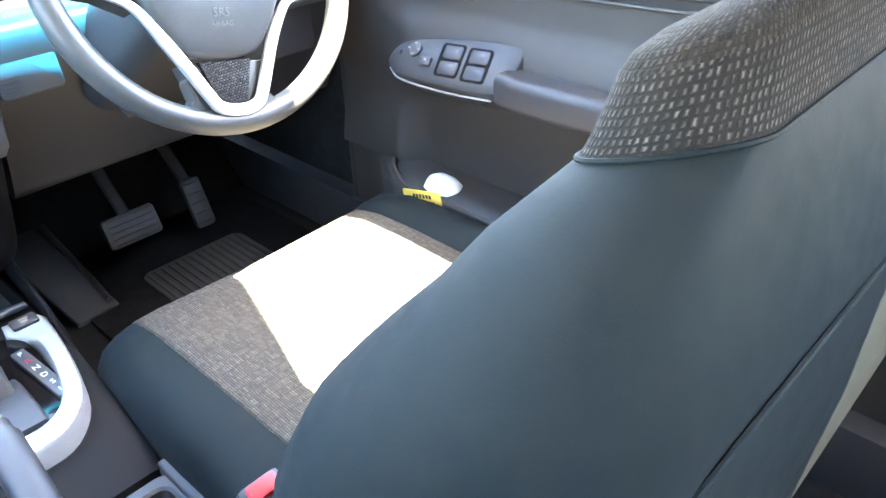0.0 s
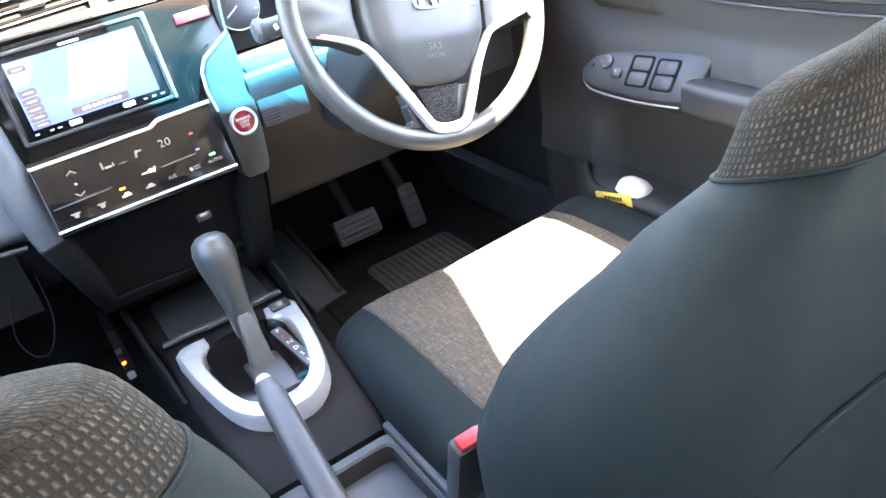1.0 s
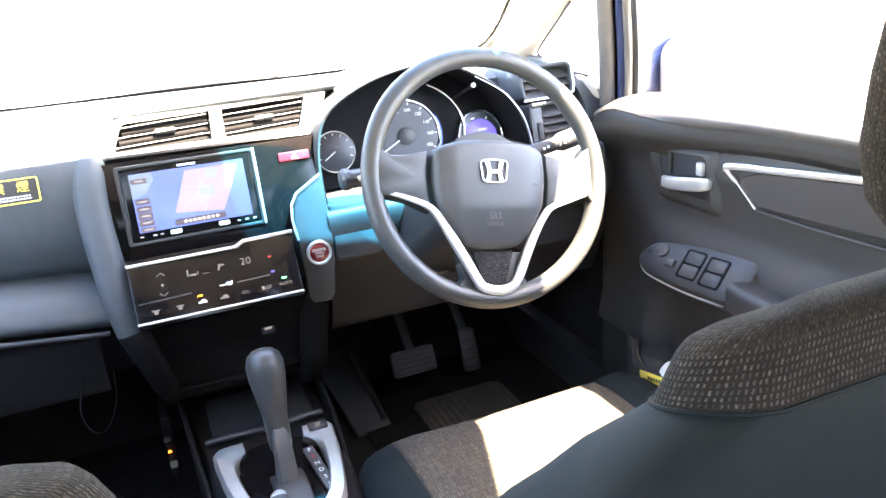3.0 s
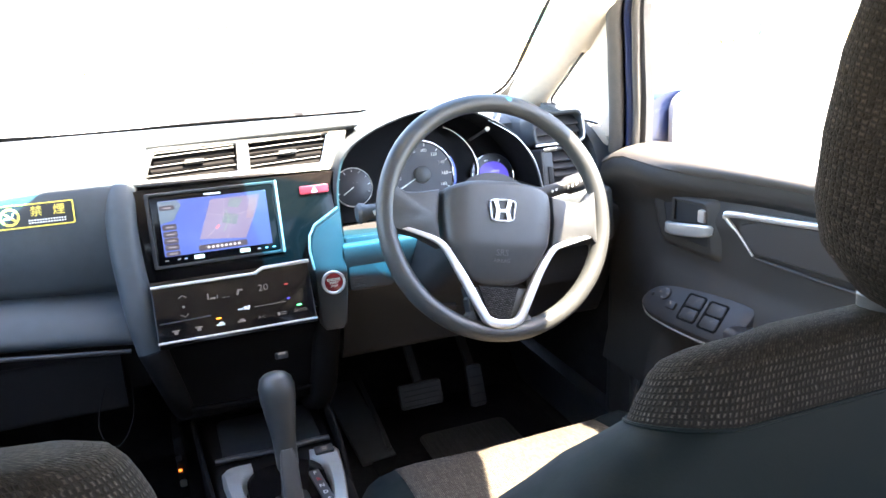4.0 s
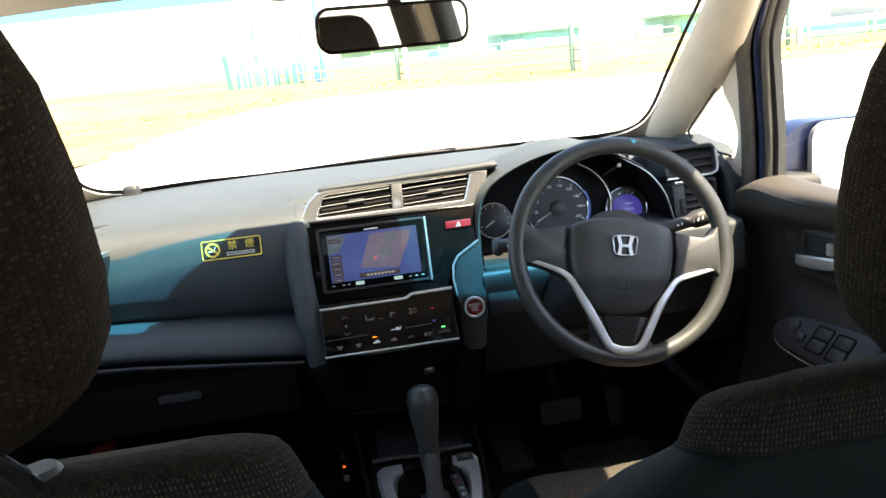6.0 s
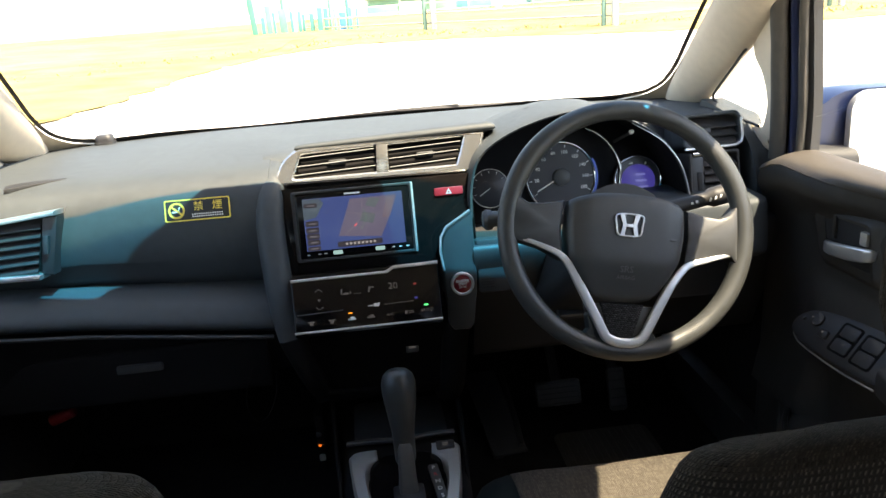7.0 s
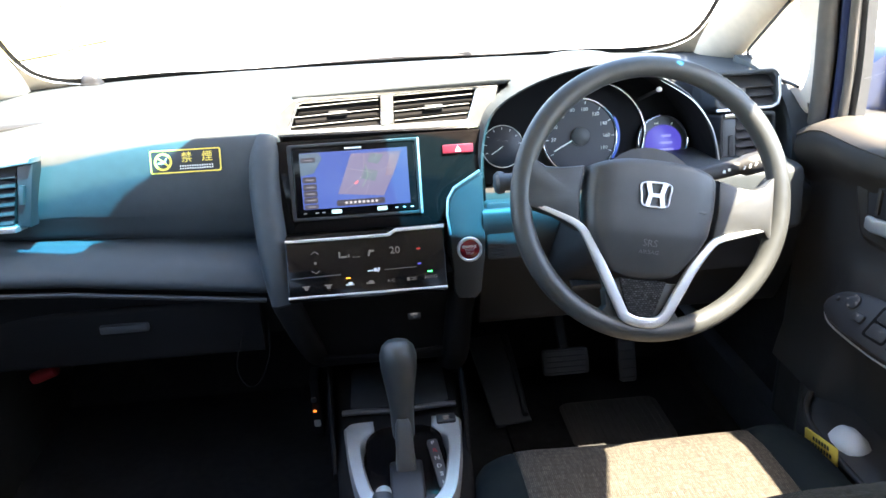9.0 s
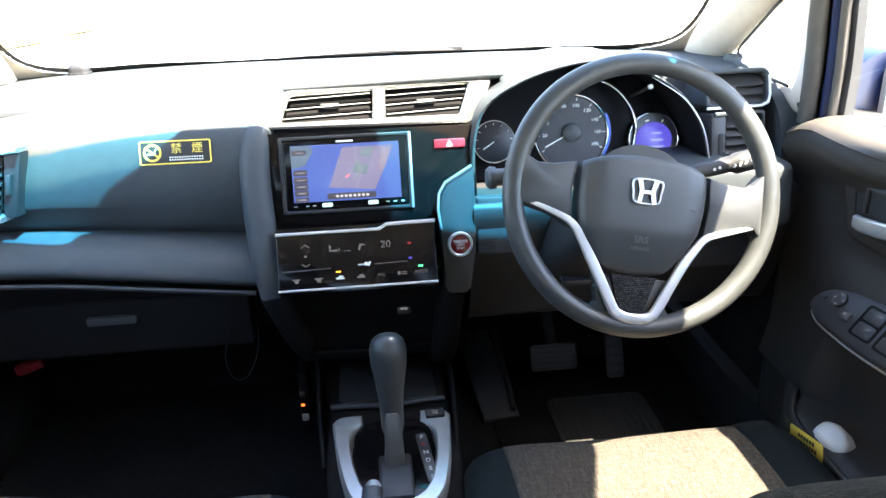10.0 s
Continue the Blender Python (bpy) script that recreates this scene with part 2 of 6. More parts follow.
    ad.operation = "MULTIPLY_ADD"
    ad.inputs[1].default_value = 0.6
    nt.links.new(fine.outputs["Fac"], ad.inputs[0])
    nt.links.new(inv.outputs[0], ad.inputs[2])
    bp = nt.nodes.new("ShaderNodeBump")
    bp.inputs["Strength"].default_value, bp.inputs["Distance"].default_value = 0.8, 0.001
    nt.links.new(ad.outputs[0], bp.inputs["Height"])
    nt.links.new(bp.outputs[0], b.inputs["Normal"])
    return m


def glow(name, color, strength):
    return mat(name, (0.01, 0.01, 0.01), 0.3, vary=0.02, emit=color, strength=strength)


LOOPS = weave("looped_seat_cloth", (0.020, 0.0172, 0.0155), (0.150, 0.130, 0.113), 0.0034, 0.0052, 0.0021, warp=0.22, low=0.55, uneven=0.7)
HEADREST_CLOTH = weave("headrest_cloth", (0.018, 0.0145, 0.0125), (0.056, 0.045, 0.037), 0.0046, 0.0032, 0.0013, warp=0.22, low=0.35, uneven=0.7)
RIBS = weave("ribbed_seat_cloth", (0.026, 0.022, 0.019), (0.062, 0.053, 0.045), 0.0022, 0.0040, 0.0009, warp=0.2)
CUSHION = weave("cushion_cloth", (0.062, 0.054, 0.044), (0.112, 0.098, 0.080), 0.0026, 0.0105, 0.0007, warp=0.16, low=0.66)
WHITE_MARK = mat("white_print", (0.75, 0.75, 0.73), 0.5, vary=0.04)
DIM_MARK = glow("dim_white_symbol", (0.55, 0.55, 0.6), 0.013)
AMBER = glow("amber_lamp", (1.0, 0.33, 0.02), 0.22)
GREEN = glow("green_lamp", (0.05, 1.0, 0.25), 0.25)
ORANGE = glow("orange_lamp", (1.0, 0.22, 0.03), 0.12)
YELLOW = mat("yellow_print", (0.88, 0.64, 0.10), 0.5, vary=0.05)
RED = mat("red_plastic", (0.5, 0.02, 0.03), 0.35, vary=0.08)
DARKRED = mat("dark_red_button", (0.20, 0.008, 0.015), 0.2, vary=0.08, coat=0.6)
CREAM = mat("grey_satin_plastic", (0.085, 0.085, 0.083), 0.35, bump=0.15)


def letters(text, size, m, depth=0.0003):
    """Raised writing with its middle at the frame's origin."""
    c = bpy.data.curves.new("letters", "FONT")
    c.body, c.size, c.align_x, c.align_y, c.extrude, c.resolution_u = text, size, "CENTER", "CENTER", depth, 2
    ob = bpy.data.objects.new("letters", c)
    scene.collection.objects.link(ob)
    me = bpy.data.meshes.new_from_object(ob.evaluated_get(bpy.context.evaluated_depsgraph_get()))
    bpy.data.objects.remove(ob)
    bpy.data.curves.remove(c)
    bm = bmesh.new()
    bm.from_mesh(me)
    bpy.data.meshes.remove(me)
    bmesh.ops.transform(bm, matrix=m, verts=bm.verts)
    return bm


def at_uv(m, u, v, w=0.0, turn=0.0):
    return m @ Matrix.Translation((u, v, w)) @ Matrix.Rotation(radians(turn), 4, "Z")


def bar(w, h, m, t=0.0006):
    """A small flat raised bar in a panel's frame."""
    return slab(rrect(w, h, min(w, h) * 0.25, 2), 0, t, m, t * 0.3)


def ring_band(r1, r0, w0, w1, m, n=40, bev=0.0008):
    return band(circle(r1, n), circle(r0, n), w0, w1, m, bev)


def strip(path, width, thick, m, w0=0.0):
    """A flat strip of that width along a line of (u, v) in a panel's frame."""
    pts = [m @ Vector((u, v, w0)) for u, v in path]
    nrm = (m.to_3x3() @ Vector((0, 0, 1))).normalized()
    return sweep(pts, rrect(width, thick, min(width, thick) * 0.4, 3), up=nrm)


# ---- ground and the car's shell ----
def sheet(x0, x1, y0, y1, z):
    bm = bmesh.new()
    bm.faces.new([bm.verts.new(p) for p in ((x0, y0, z), (x1, y0, z), (x1, y1, z), (x0, y1, z))])
    return bm


LOT = mat("pale_concrete", (0.50, 0.49, 0.46), 0.9, vary=0.12, scale=1.5, bump=0.4, bump_scale=60)
solo("ground", sheet(-800, 800, -800, 800, 0), LOT, "pale sunlit concrete parking lot", "ground", kind="structure")

solo("floor", boxm(1.50, 3.0, 0.02, pose(0, -0.64, 0.29), 0.004), CARPET, "dark carpeted car floor", "floor", kind="structure")
solo("wall_front", boxm(1.42, 0.03, 0.68, pose(0, 0.80, 0.60), 0.004), CARPET, "dark carpeted bulkhead under the dashboard", "wall", kind="structure")
solo("wall_toe_board", boxm(1.42, 0.30, 0.02, pose(0, 0.70, 0.385, 42), 0.004), CARPET, "dark carpeted toe board behind the pedals", "wall", kind="structure")
roof_rings = []
for y, z, hw in ((-0.024, 1.378, 0.535), (-0.25, 1.41, 0.555), (-0.8, 1.44, 0.56), (-1.5, 1.42, 0.55), (-1.85, 1.38, 0.53)):
    top = [V(hw * k, y + (0.018 * k - 0.008 if y > -0.1 else 0.0), z - 0.045 * abs(k) ** 3) for k in (-1, -0.8, -0.5, 0, 0.5, 0.8, 1)]
    roof_rings.append(top + [p + V(0, 0, 0.05) for p in reversed(top)])
solo("ceiling", loft(roof_rings), LINER, "pale woven car headliner", "ceiling", kind="structure")


# windscreen: clear glass below, a blue-green shade band along its top
def screen_row(s):
    """Across the glass at s, 0 at the cowl and 1 at the roof."""
    y0, z0 = 0.82 + (-0.01 - 0.82) * s, 0.972 + (1.40 - 0.972) * s + 0.03 * math.sin(math.pi * s)
    hw = 0.67 + (0.535 - 0.67) * s
    return [V(0.02 + (hw - 0.015) * k, y0 - (0.16 * (1 - s) + 0.05 * s) * abs(k) ** 2.4, z0 - 0.012 * k * k) for k in [i / 8 for i in range(-8, 9)]]


windscreen = thing("windscreen", (0, 0.8, 0.965), "raked clear windscreen with a blue-green shade band along its top", "windscreen", kind="structure")
part("pane", loft([screen_row(0.018 + 0.782 * s / 8) for s in range(0, 9)], closed=False), GLASS, windscreen)
for k, span in enumerate(((0.8, 0.82, 0.84), (0.84, 0.86, 0.88), (0.88, 0.94, 1.0, 1.06))):
    part("shade_band", loft([screen_row(s) for s in span], closed=False), BANDS[k], windscreen, "blue-green tinted band")
# print is widened towards the roof to keep sun off the console
corner = lambda k, s: screen_row(s)[8] + V(0.03 + k * (0.13 + 0.75 * (s - 0.80) + (0.025 if k < 0 else 0.65 * max(0.0, s - 0.90))), 0, -0.003)
part("mirror_print", loft([[corner(k / 4, s) for k in range(-4, 5)] for s in (0.80, 0.86, 0.93, 1.0, 1.06)], closed=False), RUBBER, windscreen, "black printed patch round the mirror mount, widened to block sun")
def on_screen(k, s, off=0.0):
    """A place on the glass, k from -1 to 1 across it, moved off towards the cabin."""
    row, u = screen_row(s), (k + 1) * 8
    n = min(15, int(u))
    return row[n].lerp(row[n + 1], u - n) + V(0, -0.7 * off, -0.7 * off)


# the visible opening: straight sides, rounded lower corners, a gently bowed foot
HALF = curve([(0, -0.005, 0), (0.4, 0.0, 0), (0.665, 0.028, 0), (0.81, 0.042, 0), (0.905, 0.068, 0), (0.948, 0.098, 0), (0.972, 0.135, 0), (0.986, 0.20, 0), (0.990, 0.29, 0), (0.993, 0.6, 0), (0.993, 1.0, 0)], 4)
for sx in (1, -1):
    edge_rows, trim_rows = [], []
    for p in HALF:
        foot = max(0.0, 1 - p.x ** 6)
        a = on_screen(sx * (p.x - 0.004), p.y + 0.020 * foot, 0.004)
        b = on_screen(sx * min(1.0, p.x + 0.008 * min(1, p.x)), max(-0.035, p.y - 0.016 * foot), 0.004)
        edge_rows.append([a, a.lerp(b, 0.5), b])
        if 0.3 < p.x and p.y < 0.45:
            c = on_screen(sx * min(1.0, p.x + 0.02), max(-0.03, p.y - 0.012), 0.005)
            d = on_screen(sx * (1.0 if p.x > 0.9 else p.x), -0.04 if p.y < 0.1 else p.y - 0.14, 0.005)
            trim_rows.append([b + V(0, -0.002, -0.002), c, c.lerp(d, 0.5), d])
    part("black_border", loft(edge_rows, closed=False), RUBBER, windscreen, "black printed border round the glass")
    part("corner_trim", loft(trim_rows, closed=False), BEIGE, windscreen, "pale trim in the rounded lower corner")


def ribbon(inner, outer, bulge, thick=0.03, n=6):
    """A moulded trim between two edges, standing proud in its middle towards the cabin (to -bulge) and closed behind."""
    a, b = curve(inner, n), curve(outer, n)
    rings = []
    for p, q in zip(a, b):
        d = V(*bulge)
        front = [p + (q - p) * k + d * (1 - (2 * k - 1) ** 4) for k in (0, 0.06, 0.2, 0.5, 0.8, 0.94, 1)]
        back = [q - d.normalized() * thick, p - d.normalized() * thick]
        rings.append(front + back)
    return loft(rings)


def side_parts(sx):
    """The fixed trims of one side of the car."""
    f = lambda pts: [V(0.02 + sx * (x - 0.02), y, z) for x, y, z in pts]
    inner = f([(0.672, 0.64, 0.965), (0.65, 0.56, 1.02), (0.632, 0.40, 1.135), (0.60, 0.228, 1.233), (0.565, 0.07, 1.33), (0.54, -0.04, 1.385)])
    outer = f([(0.70, 0.56, 0.955), (0.695, 0.45, 1.01), (0.682, 0.345, 1.073), (0.665, 0.215, 1.15), (0.615, 0.03, 1.285), (0.575, -0.12, 1.355)])
    solo("trim", ribbon(inner, outer, (-sx * 0.014, -0.012, -0.004)), BEIGE, "pale moulded windscreen pillar trim", "pillar trim", "pillar trims", "structure")
    a = f([(0.690, 0.264, 0.955), (0.690, 0.246, 1.01), (0.688, 0.262, 1.06), (0.680, 0.284, 1.105), (0.652, 0.215, 1.185), (0.605, 0.06, 1.30), (0.568, -0.09, 1.357)])
    b = f([(0.694, 0.214, 0.955), (0.690, 0.212, 1.01), (0.684, 0.208, 1.07), (0.674, 0.198, 1.12), (0.652, 0.165, 1.205), (0.612, 0.035, 1.302), (0.580, -0.13, 1.353)])
    solo("trim", ribbon(a, b, (-sx * 0.004, -0.004, 0)), BEIGE, "pale trim behind the quarter window", "pillar trim", "pillar trims", "structure")
    a = f([(0.702, 0.255, 0.93), (0.702, 0.245, 1.02), (0.694, 0.235, 1.10), (0.672, 0.185, 1.185), (0.625, 0.045, 1.305)])
    b = f([(0.718, 0.156, 0.93), (0.716, 0.154, 1.02), (0.704, 0.148, 1.12), (0.684, 0.122, 1.205), (0.642, 0.0, 1.315)])
    solo("trim", ribbon(a, b, (-sx * 0.002, 0, 0), 0.015), HARD, "black pillar core behind the door seal", "pillar core", "pillar trims", "structure")
    a = f([(0.695, 0.47, 0.995), (0.692, 0.36, 0.978), (0.69, 0.24, 0.968)])
    b = f([(0.70, 0.50, 0.955), (0.698, 0.36, 0.945), (0.696, 0.23, 0.935)])
    solo("trim", ribbon(a, b, (-sx * 0.005, -0.003, 0)), BEIGE, "pale sill trim under the quarter window", "sill trim", "sill trims", "structure")
    seal = f([(0.670, 0.290, 1.104), (0.674, 0.345, 1.066), (0.681, 0.418, 1.018), (0.685, 0.434, 1.004), (0.685, 0.418, 0.996), (0.685, 0.36, 0.982), (0.686, 0.262, 0.975)])
    q = thing("quarter_window", V(sx * 0.70, 0.34, 0.98), "small triangular fixed quarter window with a thin black seal", "quarter window", "quarter windows", "structure")
    part("seal", sweep(curve(seal, 5), circle(0.0026, 8)), RUBBER, q)
    bm = bmesh.new()
    bm.faces.new([bm.verts.new(p) for p in f([(0.70, 0.45, 1.012), (0.69, 0.345, 1.075), (0.685, 0.255, 1.115), (0.695, 0.25, 0.975), (0.70, 0.36, 0.975)])])
    part("pane", bm, GLASS, q)
    # door frame: rubber, black frame and a strip of blue body
    line = f([(0.690, 0.205, 0.93), (0.688, 0.203, 1.02), (0.676, 0.195, 1.12), (0.655, 0.165, 1.205), (0.615, 0.03, 1.30), (0.585, -0.15, 1.352), (0.55, -0.55, 1.372), (0.555, -1.2, 1.37), (0.565, -1.8, 1.33)])
    solo("trim", sweep(curve(line, 6), rrect(0.026, 0.026, 0.009, 3)), SEAL, "grey-brown rubber door seal", "door seal", "door seals", "structure")
    line2 = [p + V(-sx * 0.006, 0.012, 0.0) for p in f([(0.712, 0.172, 0.93), (0.710, 0.17, 1.02), (0.698, 0.162, 1.12), (0.678, 0.135, 1.205), (0.64, 0.01, 1.305), (0.61, -0.16, 1.357), (0.588, -0.34, 1.372), (0.562, -0.55, 1.380), (0.556, -0.62, 1.380)])]
    solo("trim", sweep(curve(line2, 6), rrect(0.016, 0.016, 0.005, 3)), BLUE, "dark blue painted door window frame", "door frame", "door frames", "structure")
    line3 = [p + V(-sx * 0.013, 0.001, 0.0) for p in f([(0.720, 0.168, 0.93), (0.718, 0.165, 1.02), (0.706, 0.157, 1.12), (0.688, 0.13, 1.21), (0.655, 0.02, 1.30), (0.625, -0.15, 1.36)])]
    solo("trim", sweep(curve(line3, 6), rrect(0.013, 0.013, 0.004, 3)), SEAL, "grey-brown glass run at the door frame edge", "door frame", "door frames", "structure")
    rail = [[V(0.02 + sx * (x - 0.02), y, z) for x, z in rrect(0.13, 0.05, 0.015, 4, xc, zc)] for y, xc, zc in ((-0.10, 0.592, 1.352), (-0.24, 0.588, 1.362), (-0.345, 0.556, 1.366), (-0.46, 0.521, 1.370), (-0.7, 0.51, 1.375), (-1.3, 0.53, 1.372), (-1.85, 0.56, 1.34))]
    solo("trim", loft(rail), LINER, "pale roof side rail over the door", "roof rail", "roof rails", "structure")
    for y, wide, skin in ((-0.745, 0.75, DOORP), (-0.640, 0.42, BEIGE), (-0.578, 0.36, RUBBER), (-1.75, 1.6, BEIGE)):
        solo("trim", loft([[V(sx * (x + u), y + v, z) for u, v in rrect(0.06, w * wide, 0.02)] for x, z, w in ((0.70, 0.93, 0.2), (0.66, 1.15, 0.14), (0.59, 1.37, 0.13))]),
             skin, "pillar trim between the side windows", "pillar trim", "pillar trims", "structure")
    bm = bmesh.new()
    bm.faces.new([bm.verts.new(p) for p in f([(0.715, -0.70, 0.93), (0.715, -1.72, 0.95), (0.60, -1.72, 1.345), (0.58, -0.70, 1.375)])])
    solo("window_side", bm, TINTED, "dark tinted rear door window", "window", "door windows", "structure")
    glass = f([(0.715, 0.17, 0.93), (0.715, -0.6, 0.95), (0.60, -0.6, 1.375), (0.61, -0.16, 1.355), (0.685, 0.14, 1.2)])
    bm = bmesh.new()
    bm.faces.new([bm.verts.new(p) for p in glass])
    solo("window_side", bm, GLASS, "clear front door window", "window", "door windows", "structure")


for sx in (1, -1):
    side_parts(sx)
solo("wall_side", boxm(0.03, 2.9, 0.67, pose(-0.715, -0.68, 0.605)), DOORP, "dark plastic passenger door side", "wall", kind="structure")
solo("wall_side", boxm(0.03, 1.5, 0.60, pose(0.735, -1.35, 0.62)), DOORP, "dark plastic rear door side", "wall", kind="structure")
solo("wall_side", boxm(0.03, 0.62, 0.68, pose(0.735, 0.51, 0.61)), CARPET, "dark kick panel in front of the door", "wall", kind="structure")
solo("door_sill", boxm(0.06, 2.9, 0.12, pose(0.715, -0.68, 0.34), 0.01), HARD, "black plastic sill under the driver's door", "sill", kind="structure")
solo("wall_rear", boxm(1.42, 0.03, 0.76, pose(0, -2.1, 0.67)), DOORP, "dark tailgate lining", "wall", kind="structure")
bm = bmesh.new()
bm.faces.new([bm.verts.new(p) for p in ((-0.70, -2.1, 1.04), (0.70, -2.1, 1.04), (0.55, -1.86, 1.40), (-0.55, -1.86, 1.40))])
solo("window_rear", bm, TINTED, "dark tinted rear window", "window", kind="structure")
bench = thing("rear_bench", (0, -1.55, 0.3), "dark cloth rear bench seat", "bench seat")
part("cushion", boxm(1.25, 0.5, 0.16, pose(0, -1.55, 0.46, 6), 0.05, 4), FABRIC, bench)
part("backrest", boxm(1.25, 0.14, 0.6, pose(0, -1.88, 0.75, -20), 0.05, 4), FABRIC, bench)

# ---- outside ----
GRASS = mat("dry_grass", (0.29, 0.225, 0.065), 0.95, vary=0.6, scale=0.9, bump=1.0, bump_scale=30)
FARGREEN = mat("green_netting", (0.07, 0.28, 0.20), 0.8, vary=0.25, scale=3)
TEAL = mat("teal_cladding", (0.08, 0.28, 0.28), 0.6, vary=0.2, scale=2)
PALEWALL = mat("pale_cladding", (0.62, 0.66, 0.64), 0.7, vary=0.1, scale=2)
PALEGREEN = mat("pale_green_cladding", (0.17, 0.33, 0.26), 0.7, vary=0.3, scale=0.7)
PALENET = mat("pale_teal_mesh", (0.14, 0.34, 0.30), 0.8, vary=0.3, scale=2)
PALETUFT = mat("bleached_grass", (0.36, 0.30, 0.12), 0.95, vary=0.5, scale=3.0)
FARBLUE = mat("blue_cladding", (0.06, 0.22, 0.5), 0.6, vary=0.15, scale=2)
POSTM = mat("galvanised_post", (0.45, 0.46, 0.45), 0.5, metal=0.4)
DARKPOST = mat("dark_green_post", (0.10, 0.19, 0.16), 0.6)


def verge():
    """Dry grass along the lot's far edge, widening on the left."""
    bm = bmesh.new()
    rnd = random.Random(3)
    edge = curve([(-12, 2, 0), (-5.2, 8, 0), (-3.9, 11.3, 0), (-3.5, 16, 0), (-2.4, 21, 0), (0, 24.2, 0), (3.5, 23, 0), (7.5, 19.5, 0), (12, 18.2, 0), (18, 19, 0), (30, 20, 0), (70, 22, 0)], 10)
    rows = []
    for p in edge:
        rows.append([bm.verts.new((p.x + d * (-0.9 if p.y < 20 and p.x < 0 else 0.1) + rnd.uniform(-0.2, 0.2), p.y + d * (0.5 if p.y < 20 and p.x < 0 else 1) + rnd.uniform(-0.25, 0.25), h + rnd.uniform(0, 0.02)))
                     for d, h in ((0, 0.01), (0.3, 0.03), (1.2, 0.06), (3, 0.12), (6, 0.2), (14, 0.3), (45, 0.4))])
    for a, b in zip(rows, rows[1:]):
        for i in range(len(a) - 1):
            bm.faces.new((a[i], a[i + 1], b[i + 1], b[i]))
    return bm


solo("grass_verge", verge(), GRASS, "strip of dry yellow grass beyond the lot", "grass", kind="stuff")


def tufts():
    bm = bmesh.new()
    rnd = random.Random(5)
    for _ in range(1300):
        s = rnd.random()
        x = -14 + 34 * s
        y = 12 + 13 * min(1, max(0, (x + 9) / 9)) + rnd.uniform(0.6, 8) if x < 0 else 26 - min(x, 12) * 0.5 + rnd.uniform(0, 3)
        h, a = rnd.uniform(0.03, 0.12), rnd.uniform(0, 3.1)
        d = V(math.cos(a), math.sin(a), 0) * 0.05
        p = V(x, y, 0.1)
        bm.faces.new([bm.verts.new(q) for q in (p - d, p + d, p + V(rnd.uniform(-0.1, 0.1), 0, h))])
    return bm


solo("grass_tufts", tufts(), PALETUFT, "loose tufts of dry yellow grass", "grass", kind="stuff")


def fence():
    f = thing("fence", (6, 31, 0), "low pipe fence with pale posts and rails", "fence")
    spots = [(-2.2, 34), (3.0, 28), (7.9, 22), (15.5, 22.5), (23, 23), (31, 23.5), (39, 24)]
    for x, y in spots:
        part("post", lathe([(0.11, 0), (0.11, 1.3), (0.08, 1.34)], Matrix.Translation((x, y, 0)), 10), POSTM, f)
        part("post", lathe([(0.08, 0), (0.08, 1.5), (0.05, 1.54)], Matrix.Translation((x - 0.3, y + 0.15, 0)), 8), DARKPOST, f, "dark post")
    for z in (0.4, 0.75):
        part("rail", sweep([V(x, y, z) for x, y in spots], circle(0.03, 8)), POSTM, f)
    return f


fence()


def net_frame(x, y):
    """A ball net: a leaning board at its end, loose sheets and tall poles."""
    n = thing("ball_net", (x, y, 0), "pale teal sports net sheets hung between tall poles", "net")
    part("end_board", boxm(0.24, 0.05, 1.75, pose(x, y, 0.87, 0, -4), 0.01), FARGREEN, n, "dark green end board")
    rnd = random.Random(7)
    u = 0.3
    while u < 4.3:
        wide = rnd.uniform(0.10, 0.34)
        tall = rnd.uniform(0.75, 1.35) if u < 1.6 else rnd.uniform(0.8, 1.1)
        skin = rnd.choice((PALENET, PALENET, TEAL)) if u < 1.6 else rnd.choice((FARBLUE, TEAL, PALENET, TEAL))
        part("net_sheet", boxm(wide, 0.03, tall, pose(x + u + wide / 2, y + rnd.uniform(0.05, 0.4), 0.15 + tall / 2, 0, rnd.uniform(-2, 2)), 0.008), skin, n)
        u += wide + rnd.uniform(0.02, 0.22)
    for dx, r, skin in ((1.22, 0.07, PALENET), (1.62, 0.14, PALEWALL), (3.2, 0.06, PALENET), (3.95, 0.07, TEAL)):
        part("pole", lathe([(r, 0), (r * 0.8, 5.8), (r * 0.5, 5.9)], Matrix.Translation((x + dx, y + 0.6, 0)), 10), skin, n)


net_frame(-4.1, 32.5)


def panel_fence(x, y, x1, h, skins, seed, label):
    """A far fence of sheets of uneven height between thin posts, with a top rail."""
    f = thing("panel_fence", ((x + x1) / 2, y, 0), label, "fence", "panel fences")
    rnd, start = random.Random(seed), x
    while x < x1:
        w, t = rnd.uniform(0.5, 2.6), h * rnd.uniform(0.55, 1.0)
        part("sheet", boxm(w, 0.05, t, pose(x + w / 2, y + rnd.uniform(-0.3, 0.3), t / 2 + 0.1), 0.02), rnd.choice(skins), f)
        part("post", boxm(0.07, 0.07, h * rnd.uniform(1.0, 1.25), pose(x, y - 0.4, h * 0.55), 0.01), rnd.choice((PALEWALL, DARKPOST, PALEWALL)), f)
        x += w + rnd.uniform(0.05, 0.9)
    for z in (0.45, 0.9):
        part("rail", sweep([V(start, y - 0.45, h * z), V(x, y - 0.45, h * z)], circle(0.03, 6)), PALEWALL, f)


